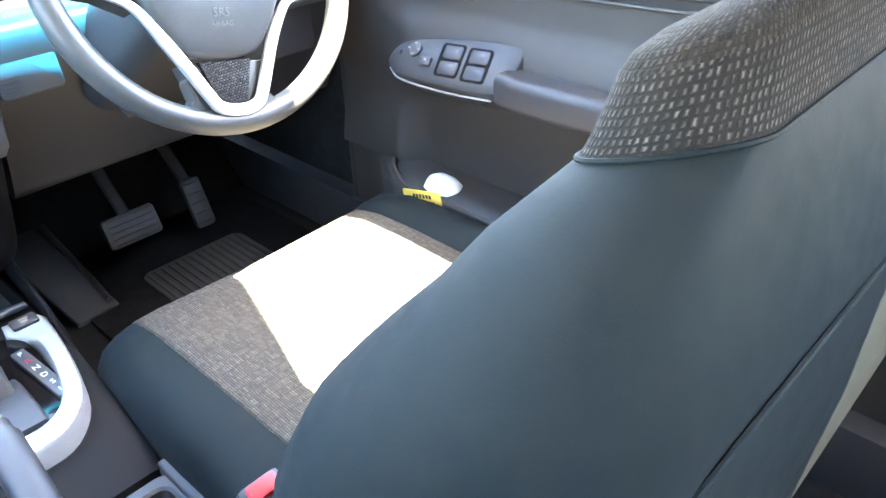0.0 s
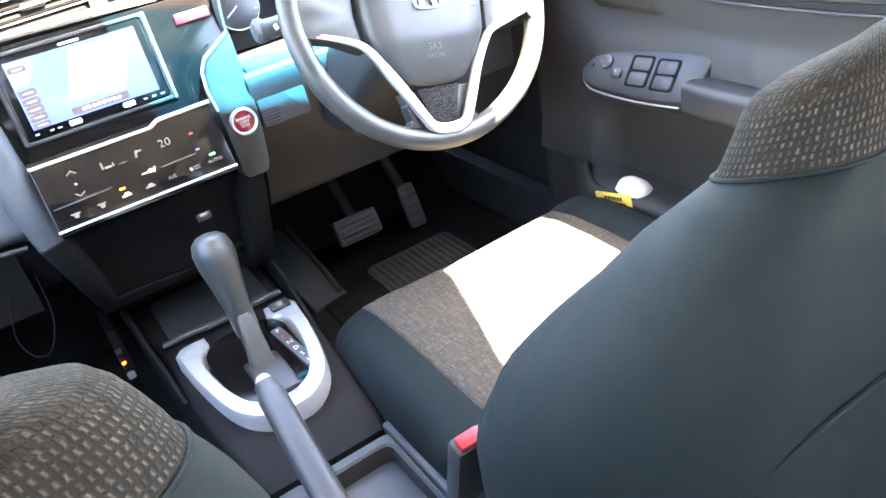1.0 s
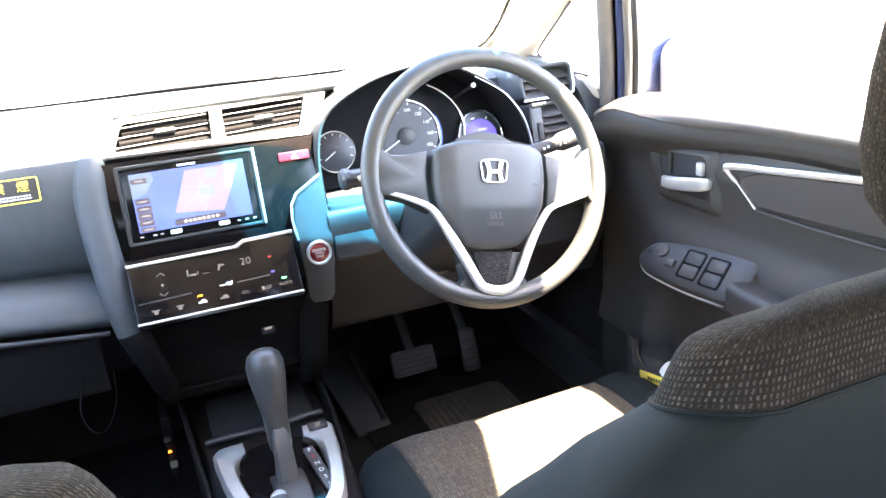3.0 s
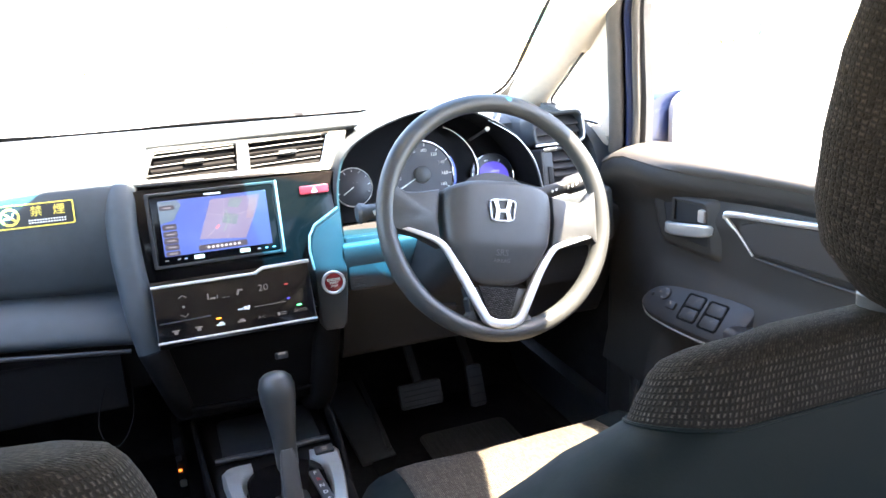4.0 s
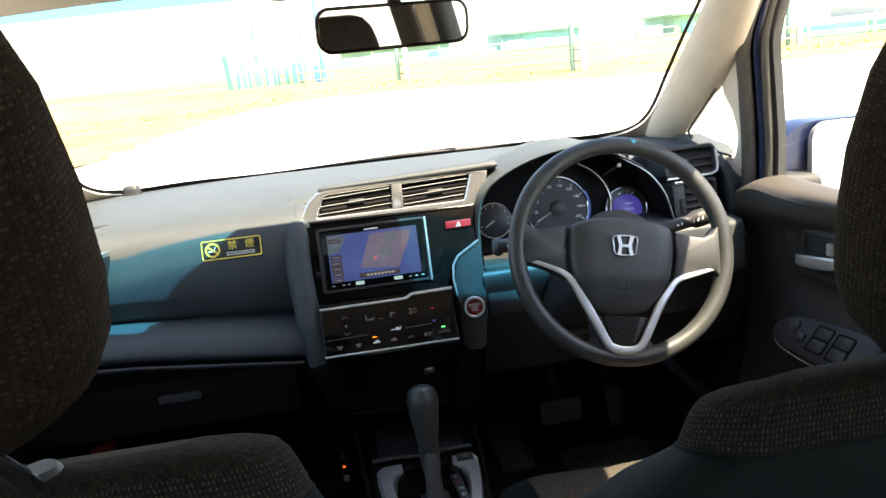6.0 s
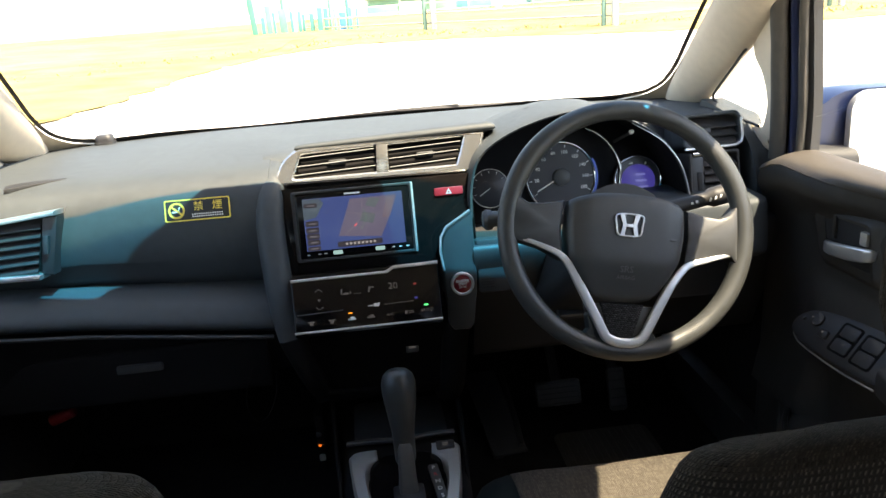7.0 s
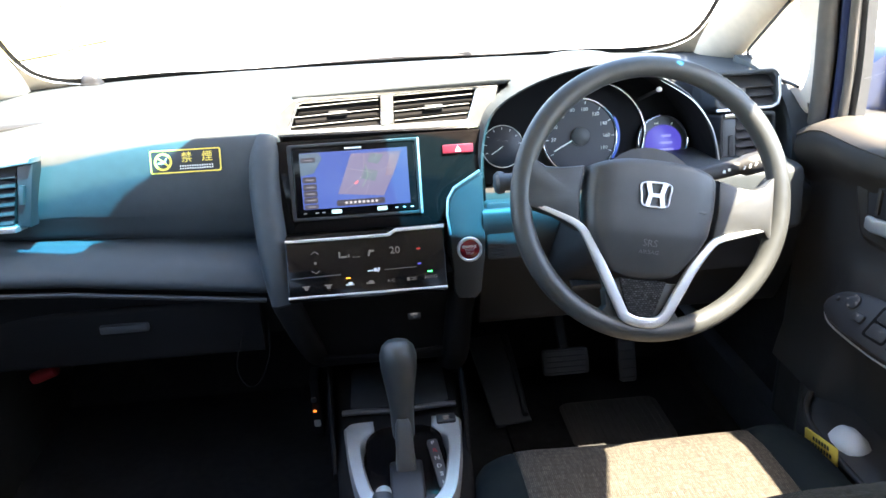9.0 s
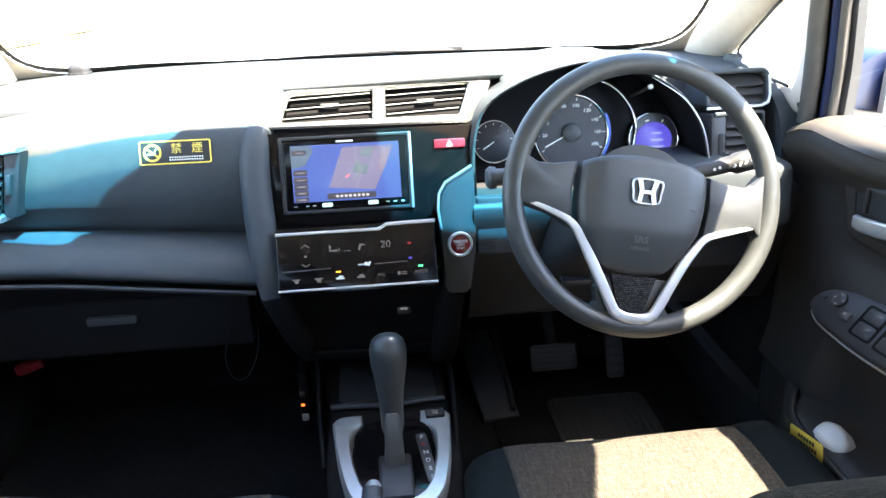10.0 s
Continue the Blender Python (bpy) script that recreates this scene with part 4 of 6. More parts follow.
def hood_ring(y, grow, drop=0.0):
    pts = [(0.170, 0.86), (0.172, 0.92), (0.190, 0.972), (0.245, 1.008), (0.32, 1.03), (0.39, 1.033), (0.455, 1.008), (0.510, 0.968), (0.543, 0.910), (0.555, 0.850)]
    c = curve([(*p, 0) for p in pts], 4)
    return [V(HOODC[0] + (p.x - HOODC[0]) * grow, y - 0.15 * max(0.0, p.x - 0.45), HOODC[2] + (p.y - HOODC[2]) * grow - drop) for p in c]


def shell(stations):
    return loft([hood_ring(*s) for s in stations], closed=False)


hood = part("binnacle_hood", shell(((0.56, 0.98, 0.05), (0.46, 1.0, 0.012), (0.36, 1.01, 0.0), (0.27, 1.005, 0.0), (0.245, 1.0, 0.0), (0.237, 0.985, 0.0), (0.239, 0.965, 0.0))), DASH, dash, "soft black instrument hood")
# hood interior, with its shade put into a darker colour
part("hood_lining", shell(((0.239, 0.965, 0.0), (0.25, 0.955, 0.0), (0.31, 0.93, 0.0), (0.345, 0.90, 0.0))), SHADED_BLACK, hood, "inside of the hood, darkened for the shade there")
MPL = plane_at((0, 0.300, 0.90), 16)
part("cluster_plate", slab([(0.176, -0.06), (0.555, -0.06), (0.545, 0.040), (0.505, 0.098), (0.40, 0.140), (0.30, 0.137), (0.21, 0.104), (0.176, 0.045)], -0.03, -0.012, MPL), mat("cluster_black", (0.006, 0.006, 0.008), 0.6, spec=0.15), hood)
arc = [(0.361 + 0.086 * math.cos(radians(a)), 0.008 + 0.088 * math.sin(radians(a))) for a in range(-48, 68, 6)]
part("chrome_arc", sweep([MPL @ V(u, v, 0.02 - 0.012 * abs(i - 9) / 9) for i, (u, v) in enumerate(arc)], rrect(0.004, 0.012, 0.0018, 3), up=MPL.to_3x3() @ V(0, 0, 1)), CHROME, hood, "thin chrome arc")
edge = curve([V(0.452, 0.240, 1.003), V(0.488, 0.232, 0.981), V(0.509, 0.228, 0.963), V(0.530, 0.224, 0.933), V(0.5405, 0.221, 0.905), V(0.549, 0.219, 0.868)], 5)
part("hood_edge", sweep(edge, circle(0.0011, 8), scale=[0.4 + 0.6 * min(1, i / 8) for i in range(len(edge))]), SILVER, hood, "thin silver edge of the hood")
DIAL = mat("dial_face", (0.022, 0.022, 0.028), 0.35)
SP = at_uv(MPL, 0.346, 0.008, 0.0) @ Matrix.Scale(0.97, 4)
speedo = part("speedometer", lathe([(0.064, -0.012), (0.064, 0.0), (0.061, 0.002), (0.060, 0.0005), (0.001, 0.0005)], SP, 48), DIAL, hood, "white-on-black speedometer")
part("dial_ring", ring_band(0.0645, 0.0624, -0.002, 0.0025, SP, 48), CHROME, speedo)
part("hub", lathe([(0.016, 0), (0.0155, 0.007), (0.013, 0.009), (0.001, 0.0092)], SP, 28), GREY, speedo)
part("needle", strip([(0.012, -0.005), (0.046, -0.0225)], 0.0022, 0.0015, at_uv(SP, 0, 0, 0, 180) @ Matrix.Diagonal((1, -1, 1, 1)), 0.004), WHITE_MARK, speedo, "white needle")
for i in range(10):
    a = radians(210 - 26.4 * i)
    part("tick", bar(0.0055, 0.0012, at_uv(SP, 0.0565 * math.cos(a), 0.0565 * math.sin(a), 0.0006, math.degrees(a))), WHITE_MARK, speedo)
    if i:
        part("numeral", letters(str(20 * i), 0.0088, at_uv(SP, 0.0455 * math.cos(a), 0.0455 * math.sin(a), 0.0012)), WHITE_MARK, speedo)
blue_arc = [(0.0685 * math.cos(radians(a)), 0.0685 * math.sin(radians(a))) for a in range(-35, 31, 6)]
part("ambient_arc", strip(blue_arc, 0.005, 0.001, SP, -0.006), glow("blue_ambient", (0.03, 0.12, 0.8), 0.05), speedo, "blue lit arc round the dial")
RD = at_uv(MPL, 0.485, -0.008, 0.0) @ Matrix.Scale(0.87, 4)
info = part("info_dial", lathe([(0.048, -0.012), (0.048, 0.0), (0.046, 0.002), (0.045, 0.0005), (0.001, 0.0005)], RD, 40), DIAL, hood, "dial with blue display")
part("dial_ring", ring_band(0.0485, 0.0472, -0.002, 0.0025, RD, 40), CHROME, info)
lcd = part("display", slab([(0.036 * math.cos(2 * math.pi * i / 28), -0.003 + 0.033 * math.sin(2 * math.pi * i / 28)) for i in range(28)], 0, 0.0014, RD, 0.0004), glow("blue_display", (0.10, 0.09, 0.66), 0.055), info, "lit blue display")
for v, w in ((0.012, 0.028), (-0.001, 0.034), (-0.014, 0.04)):
    part("display_line", bar(w * 0.7, 0.0045, at_uv(RD, 0.006, v - 0.003, 0.0014), 0.0003), glow("pale_blue_digits", (0.24, 0.26, 0.85), 0.075), lcd)
part("fuel_mark", merge(bar(0.008, 0.003, at_uv(RD, -0.012, 0.033, 0.0008, 10)), bar(0.003, 0.006, at_uv(RD, 0.018, 0.031, 0.0008, -30))), WHITE_MARK, info)
LD = at_uv(MPL, 0.218, 0.0, 0.0)
tiny = part("small_dial", lathe([(0.034, -0.012), (0.034, 0.0), (0.032, 0.001), (0.001, 0.0004)], LD, 32), DIAL, hood)
part("dial_ring", ring_band(0.0345, 0.0332, -0.002, 0.002, LD, 32), SILVER, tiny)
for i in range(9):
    a = radians(200 - 27.5 * i)
    part("tick", bar(0.004, 0.0009, at_uv(LD, 0.0285 * math.cos(a), 0.0285 * math.sin(a), 0.0008, math.degrees(a))), WHITE_MARK, tiny)
part("needle", strip([(0.0, 0.0), (-0.019, -0.012)], 0.0016, 0.001, LD, 0.0014), WHITE_MARK, tiny, "white needle")
part("numeral", merge(bar(0.005, 0.0016, at_uv(LD, -0.008, 0.012, 0.0006)), bar(0.008, 0.0016, at_uv(LD, 0.004, 0.008, 0.0006))), DIM_MARK, tiny)
part("trip_knob", sweep([MPL @ V(0.448, 0.062, 0.0), MPL @ V(0.455, 0.070, 0.068)], circle(0.003, 8)), RUBBER, hood)
part("trip_knob_tip", lathe([(0.001, -0.003), (0.004, 0), (0.004, 0.004), (0.001, 0.006)], at_uv(MPL, 0.455, 0.070, 0.068), 12), WHITE_MARK, hood, "pale trip knob tip")

# driver's outer vents
RVP = plane_at((0.602, 0.262, 0.975), 16, 4)
rb = part("outer_vent_bezel", band(rrect(0.112, 0.062, 0.014, 5), rrect(0.098, 0.049, 0.010, 5), -0.04, 0.003, RVP, 0.002), DASH, dash, "soft black outer vent surround")
part("bezel_edge", strip([(-0.054, -0.029), (0.040, -0.029), (0.051, -0.024), (0.0545, -0.012), (0.0545, 0.018)], 0.005, 0.005, RVP, 0.002), SILVER, rb, "silver edge under the outer vent")
part("vent_back", slab(rrect(0.10, 0.051, 0.01), -0.05, -0.04, RVP), RUBBER, rb)
for v in (-0.014, 0.0, 0.014):
    part("slat", sweep([RVP @ V(-0.048, v, -0.012), RVP @ V(0.048, v, -0.012)], rrect(0.026, 0.003, 0.0012, 3), up=(0, -0.6, 0.8)), HARD, rb)
part("vane_tab", slab(rrect(0.022, 0.010, 0.003, 3, -0.012, 0), -0.02, 0.0, RVP, 0.002), GREY, rb)
RV2 = plane_at((0.600, 0.238, 0.898), 10, 4)
rl = part("lower_vent", band(rrect(0.094, 0.09, 0.006, 4), rrect(0.084, 0.078, 0.005, 4), -0.04, 0.002, RV2, 0.002), HARD, dash)
part("vent_back", slab(rrect(0.087, 0.081, 0.006), -0.05, -0.035, RV2), RUBBER, rl)
for v in (-0.028, -0.014, 0.0, 0.014, 0.028):
    part("slat", sweep([RV2 @ V(-0.018, v, -0.010), RV2 @ V(0.042, v, -0.010)], rrect(0.024, 0.004, 0.0015, 3), up=(0, -0.6, 0.8)), HARD, rl)
part("slider_plate", slab(rrect(0.022, 0.076, 0.003, 3, -0.031, 0), -0.03, 0.0, RV2), GREY, rl, "grey slider plate")
part("slider", slab(rrect(0.008, 0.032, 0.002, 3, -0.029, -0.004), 0, 0.003, RV2), RUBBER, rl)
part("vent_foot", sweep([RV2 @ V(-0.042, 0.043, 0.004), RV2 @ V(-0.014, 0.043, 0.004)], rrect(0.006, 0.006, 0.002)), CHROME, rl)

# passenger outer vent and demister grille
LVP = plane_at((-0.572, 0.213, 0.898), 8, -3)
lb = part("passenger_vent", merge(
    slab([(-0.09, 0.028), (0.095, 0.047), (0.098, 0.055), (-0.09, 0.036)], -0.03, 0.006, LVP, 0.002),
    slab([(-0.09, -0.052), (0.058, -0.052), (0.062, -0.043), (-0.09, -0.043)], -0.03, 0.006, LVP, 0.002)), SILVER, dash, "silver strips round the passenger vent")
part("vent_back", slab([(-0.088, -0.046), (0.06, -0.046), (0.07, 0.046), (-0.088, 0.034)], -0.045, -0.03, LVP), RUBBER, lb)
for i in range(6):
    v = -0.036 + 0.0135 * i
    part("slat", sweep([LVP @ V(-0.086, v - 0.004, -0.010), LVP @ V(0.054 + 0.003 * i, v + 0.004, -0.010)], rrect(0.024, 0.003, 0.0012, 3), up=(0, -0.6, 0.8)), HARD, lb)
part("slider_plate", slab([(0.058, -0.046), (0.076, -0.046), (0.096, 0.046), (0.073, 0.044)], -0.03, -0.004, LVP), HARD, lb, "dark slider plate")
part("slider", slab([(0.068, -0.012), (0.075, -0.012), (0.080, 0.016), (0.073, 0.016)], -0.004, 0.002, LVP, 0.001), GREY, lb)
dg = part("demister_grille", slab([(-0.05, -0.016), (0.045, -0.016), (0.052, 0.016), (-0.042, 0.016)], -0.004, 0.002, Matrix.Translation((-0.535, 0.312, 0.978)) @ Matrix.Rotation(radians(32), 4, "Z")), RUBBER, dash)
for i in range(7):
    part("grille_bar", boxm(0.0035, 0.034, 0.004, Matrix.Translation((-0.535, 0.312, 0.9798)) @ Matrix.Rotation(radians(32), 4, "Z") @ Matrix.Translation((-0.042 + 0.014 * i, 0, -0.002)) @ Matrix.Rotation(radians(-20), 4, "Z"), 0.0008), HARD, dg)

# ---- navigation unit ----
nav = thing("navigation_unit", NAVP @ V(-0.022, -0.005, 0), "touch-screen navigation unit showing a map, set in the stack", "navigation unit")
NV = at_uv(NAVP, -0.0215, -0.006)
part("surround", band(rrect(0.200, 0.117, 0.004, 3), rrect(0.188, 0.107, 0.003, 3), -0.003, 0.003, NV, 0.0012), HARD, nav, "dark satin surround")
part("edge", slab(rrect(0.004, 0.117, 0.0015, 3, 0.0990, 0), 0, 0.0052, NV, 0.0012), SILVER, nav, "silver right edge")
part("bezel", slab(rrect(0.186, 0.105, 0.003, 3), -0.003, 0.003, NV), PIANO, nav)
scr = part("screen", slab(rrect(0.164, 0.086, 0.001, 2, 0.0, 0.002), 0.002, 0.0036, NV, 0.0003), glow("map_sea", (0.09, 0.16, 0.56), 0.06), nav, "lit blue map screen")
LAND = glow("map_land", (0.30, 0.28, 0.46), 0.055)
part("map_land", slab([(-0.028, -0.020), (0.042, -0.027), (0.062, 0.012), (0.073, 0.040), (-0.004, 0.040)], 0.0036, 0.0039, NV, 0.0001), LAND, scr)
part("map_land", slab([(-0.082, 0.010), (-0.062, 0.014), (-0.048, 0.036), (-0.053, 0.0445), (-0.082, 0.0445)], 0.0036, 0.0039, NV, 0.0001), glow("map_far_land", (0.16, 0.24, 0.34), 0.055), scr)
part("map_field", slab([(0.008, 0.002), (0.030, -0.004), (0.036, 0.012), (0.014, 0.016)], 0.0039, 0.0041, NV, 0.0001), glow("map_grove", (0.22, 0.29, 0.36), 0.055), scr)
part("map_field", slab([(0.020, 0.026), (0.036, 0.022), (0.046, 0.036), (0.026, 0.039)], 0.0039, 0.0041, NV, 0.0001), glow("map_meadow", (0.24, 0.31, 0.38), 0.055), scr)
part("map_field", slab([(0.046, 0.004), (0.058, 0.004), (0.068, 0.034), (0.056, 0.036)], 0.0039, 0.0041, NV, 0.0001), glow("map_town", (0.36, 0.30, 0.42), 0.055), scr)
for road in ([(-0.016, -0.018), (0.012, 0.006), (0.016, 0.039)], [(0.014, -0.024), (0.026, 0.010), (0.064, 0.018)], [(-0.012, 0.018), (0.026, 0.010)]):
    part("map_road", strip(road, 0.0008, 0.0003, NV, 0.0042), glow("map_road", (0.40, 0.38, 0.50), 0.055), scr)
part("map_route", strip([(0.010, -0.012), (0.020, 0.006), (0.017, 0.022)], 0.0010, 0.0003, NV, 0.0043), glow("map_green", (0.2, 0.35, 0.25), 0.08), scr)
part("map_cursor", strip([(-0.001, -0.006), (0.004, -0.002)], 0.0028, 0.0004, NV, 0.0045), glow("map_red", (0.8, 0.15, 0.2), 0.12), scr)
TILE = glow("menu_tile", (0.10, 0.09, 0.12), 0.045)
for v, w, h in ((0.034, 0.022, 0.007), (0.004, 0.021, 0.009), (-0.007, 0.021, 0.0095), (-0.0170, 0.021, 0.0095), (-0.0270, 0.021, 0.0095), (-0.0370, 0.021, 0.007)):
    tile = part("menu_tile", bar(w, h, at_uv(NV, -0.0695, v, 0.0039), 0.0004), TILE, scr)
    part("caption", bar(0.012, 0.0022, at_uv(NV, -0.069, v, 0.0043), 0.0002), glow("caption_grey", (0.34, 0.34, 0.42), 0.05), scr)
part("caption_bar", bar(0.074, 0.009, at_uv(NV, 0.006, -0.034, 0.0042), 0.0004), TILE, scr)
for k in range(8):
    part("caption", bar(0.0042, 0.004, at_uv(NV, -0.016 + 0.0066 * k, -0.034, 0.0046), 0.0002), glow("caption_white", (0.6, 0.6, 0.65), 0.07), scr)
part("maker_mark", bar(0.026, 0.0032, at_uv(NV, 0.0, 0.0487, 0.003), 0.0003), WHITE_MARK, nav)
for u in (-0.032, 0.038):
    part("lit_key", bar(0.016, 0.0065, at_uv(NV, u, -0.0465, 0.003), 0.0004), glow("pale_cyan_key", (0.45, 0.8, 0.85), 0.09), nav, "lit pale cyan key")
for u in (-0.08, -0.062, -0.052, 0.06, 0.072, 0.084):
    part("key_mark", bar(0.005, 0.0015, at_uv(NV, u, -0.0468, 0.003), 0.0003), WHITE_MARK, nav)

# ---- no-smoking sticker ----
# laid on the curve of the pad
face_pts = sorted((p.z, p.y) for p in dash_profile(-0.27)[0] if 0.87 < p.z < 0.965 and p.y < 0.28)
on_pad = lambda z: float(np.interp(z, [q[0] for q in face_pts], [q[1] for q in face_pts]))
STK = plane_at((-0.270, on_pad(0.9255) - 0.0008, 0.9255), math.degrees(math.atan2(on_pad(0.9355) - on_pad(0.9155), 0.02)), -1.0)
stick = thing("no_smoking_sticker", STK @ V(0, 0, 0), "black and yellow no-smoking sticker on the dashboard", "sticker")
part("backing", slab(rrect(0.104, 0.035, 0.003, 3), 0, 0.0006, STK, 0.0002), mat("sticker_black", (0.02, 0.02, 0.02), 0.4), stick)
part("border", band(rrect(0.104, 0.035, 0.003, 3), rrect(0.100, 0.031, 0.002, 3), 0.0004, 0.0009, STK, 0.0001), YELLOW, stick)
part("ring", ring_band(0.0132, 0.0098, 0.0004, 0.001, at_uv(STK, -0.033, 0.0), 28, 0.0001), YELLOW, stick)
part("slash", bar(0.022, 0.0028, at_uv(STK, -0.033, 0.0, 0.0006, -40), 0.0004), YELLOW, stick)
part("cigarette", merge(bar(0.013, 0.0022, at_uv(STK, -0.034, -0.002, 0.0005), 0.0003), bar(0.0016, 0.006, at_uv(STK, -0.029, 0.003, 0.0005, -20), 0.0003)), WHITE_MARK, stick)
part("words", merge(letters("禁", 0.0165, at_uv(STK, 0.002, 0.0045, 0.0008)), letters("煙", 0.0165, at_uv(STK, 0.032, 0.0045, 0.0008))), YELLOW, stick, "yellow no-smoking characters")
for v in (-0.0075, -0.0112):
    part("small_print", merge(*[bar(0.0024, 0.0022, at_uv(STK, -0.008 + 0.0036 * i, v, 0.0006), 0.0002) for i in range(14)]), WHITE_MARK, stick)

# ---- footwell bits ----
etc = thing("toll_reader", (-0.125, 0.33, 0.40), "small black toll card reader with an orange lamp", "card reader")
part("case", boxm(0.016, 0.09, 0.12, pose(-0.130, 0.34, 0.436), 0.003), SHADED_BLACK, etc)
ET = plane_at((-0.133, 0.292, 0.436), 0)
part("lamp", bar(0.006, 0.005, at_uv(ET, 0, 0.0, 0.003)), ORANGE, etc, "lit orange lamp")
part("key", bar(0.010, 0.010, at_uv(ET, 0.0, 0.024, 0.003), 0.002), GREY, etc)
part("key", bar(0.012, 0.014, at_uv(ET, 0.002, -0.026, 0.003), 0.002), SILVER, etc, "pale key")
flare = thing("road_flare", (-0.56, 0.30, 0.50), "red emergency flare clipped in the passenger footwell", "road flare")
part("tube", lathe([(0.001, -0.008), (0.013, -0.006), (0.014, 0.0), (0.014, 0.05), (0.010, 0.054), (0.001, 0.055)], Matrix.Translation((-0.585, 0.275, 0.562)) @ Matrix.Rotation(radians(70), 4, "Y") @ Matrix.Scale(0.75, 4), 16), mat("dull_red_tube", (0.22, 0.012, 0.012), 0.5), flare)
cable = thing("loose_cable", (-0.2, 0.25, 0.45), "thin black cable hanging under the dashboard", "cable")
part("wire", sweep(curve([V(-0.215, 0.22, 0.66), V(-0.235, 0.20, 0.60), V(-0.225, 0.19, 0.565), V(-0.205, 0.20, 0.56), V(-0.185, 0.21, 0.60), V(-0.18, 0.22, 0.66)], 6), circle(0.0011, 6)), SHADED_BLACK, cable)


# ---- steering wheel, stalks, column, pedals ----
WHEEL = plane_at((0.362, 0.018, 0.886), 22) @ Matrix.Rotation(radians(-10.5), 4, "Z")
wheel = thing("steering_wheel", WHEEL @ V(0, 0, 0), "black three-spoke steering wheel with silver lower trim", "steering wheel")


def rim_at(a):
    """Its grip thickens at the upper sides."""
    k = 1.0 + 0.06 * math.exp(-((math.degrees(a) % 180 - 35) / 18) ** 2) + 0.06 * math.exp(-((math.degrees(a) % 180 - 145) / 18) ** 2) * (math.sin(a) > 0)
    return [WHEEL @ V(0.0015 + math.cos(a) * (0.1720 + x * k), 0.007 + math.sin(a) * (0.1720 + x * k), y * k) for x, y in circle(0.0138, 16, 0.0138)]


part("rim", loft([rim_at(2 * math.pi * i / 96) for i in range(96)], loop=True), RIM, wheel)


def cover_half(v):
    return float(np.interp(v, (-0.098, -0.092, -0.066, -0.036, 0.0, 0.030, 0.042, 0.054), (0.036, 0.043, 0.063, 0.079, 0.084, 0.083, 0.080, 0.074)))


def crease(d, r=0.004):
    """Nought below a fold, rising beyond it, eased over r."""
    return 0.5 * (d + math.hypot(d, r))


def cover_point(s, t):
    """Of the airbag cover: a flat upper field, folded away at its sides and low down."""
    a = abs(s)
    v = (-0.098 + 0.008 * a ** 3) * (1 - t) + (0.054 - 0.013 * a ** 3) * t
    u = s * cover_half(v)
    edge = max(0.0, a - 0.9) / 0.1
    end = max(0.0, 0.06 - min(t, 1 - t)) / 0.06
    w = 0.030 - 0.24 * crease(abs(u) - 0.056 + 0.10 * max(0.0, -v)) - 0.26 * crease(-v - 0.040) - 0.007 * edge ** 2 - 0.006 * end ** 2
    return WHEEL @ V(u - 0.005, v, w)


SPAN = (-1, -0.985, -0.95, -0.9, -0.82, -0.74, -0.68, -0.62, -0.5, -0.25, 0, 0.25, 0.5, 0.62, 0.68, 0.74, 0.82, 0.9, 0.95, 0.985, 1)
RISE = (0, 0.012, 0.035, 0.06, 0.15, 0.25, 0.32, 0.36, 0.39, 0.43, 0.5, 0.65, 0.8, 0.94, 0.965, 0.988, 1)
sunk = WHEEL.to_3x3() @ V(0, 0, -0.03)
pad = part("airbag_cover", loft([[cover_point(s, t) for s in SPAN] + [cover_point(s, t) + sunk for s in (1, -1)] for t in RISE]), PAD, wheel, "black airbag cover with a faceted face", 50)
EMBOSS = mat("embossed_mark", (0.13, 0.13, 0.13), 0.4)
part("airbag_mark", letters("SRS", 0.013, at_uv(WHEEL, -0.004, -0.052, 0.0275) @ Matrix.Rotation(radians(15), 4, "X")), EMBOSS, pad)
part("airbag_mark", letters("AIRBAG", 0.0075, at_uv(WHEEL, -0.004, -0.063, 0.0247) @ Matrix.Rotation(radians(15), 4, "X")), EMBOSS, pad)
part("maker_dash", bar(0.012, 0.004, at_uv(WHEEL, 0.058, -0.006, 0.0282, -4)), RIM, pad)
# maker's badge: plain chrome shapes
SATIN = mat("satin_chrome", (0.80, 0.80, 0.80), 0.36, metal=0.75, vary=0.04)
BG = at_uv(WHEEL, -0.005, 0.009, 0.0318) @ Matrix.Scale(0.86, 4)
frame_out = [(p.x, p.y) for p in curve([(*q, 0) for q in ((-0.0225, 0.016), (0, 0.0195), (0.0225, 0.016), (0.022, -0.002), (0.0185, -0.016), (0, -0.0185), (-0.0185, -0.016), (-0.022, -0.002))], 5, True)][::-1]
badge = part("badge", band(frame_out, inset(frame_out, 0.0022), -0.003, 0.0025, BG, 0.0008), SATIN, pad, "chrome badge")
for s in (1, -1):
    part("badge_bar", slab([(s * u, v) for u, v in ((0.0100, 0.0172), (0.0158, 0.0158), (0.0112, 0.002), (0.0112, -0.002), (0.0140, -0.0163), (0.0090, -0.0172), (0.0068, -0.004), (0.0068, 0.004))][::s], -0.002, 0.0022, BG, 0.0007), SATIN, badge)
part("badge_bar", slab([(-0.0072, -0.0030), (0.0072, -0.0030), (0.0072, 0.0020), (-0.0072, 0.0020)], -0.002, 0.0021, BG, 0.0005), SATIN, badge)
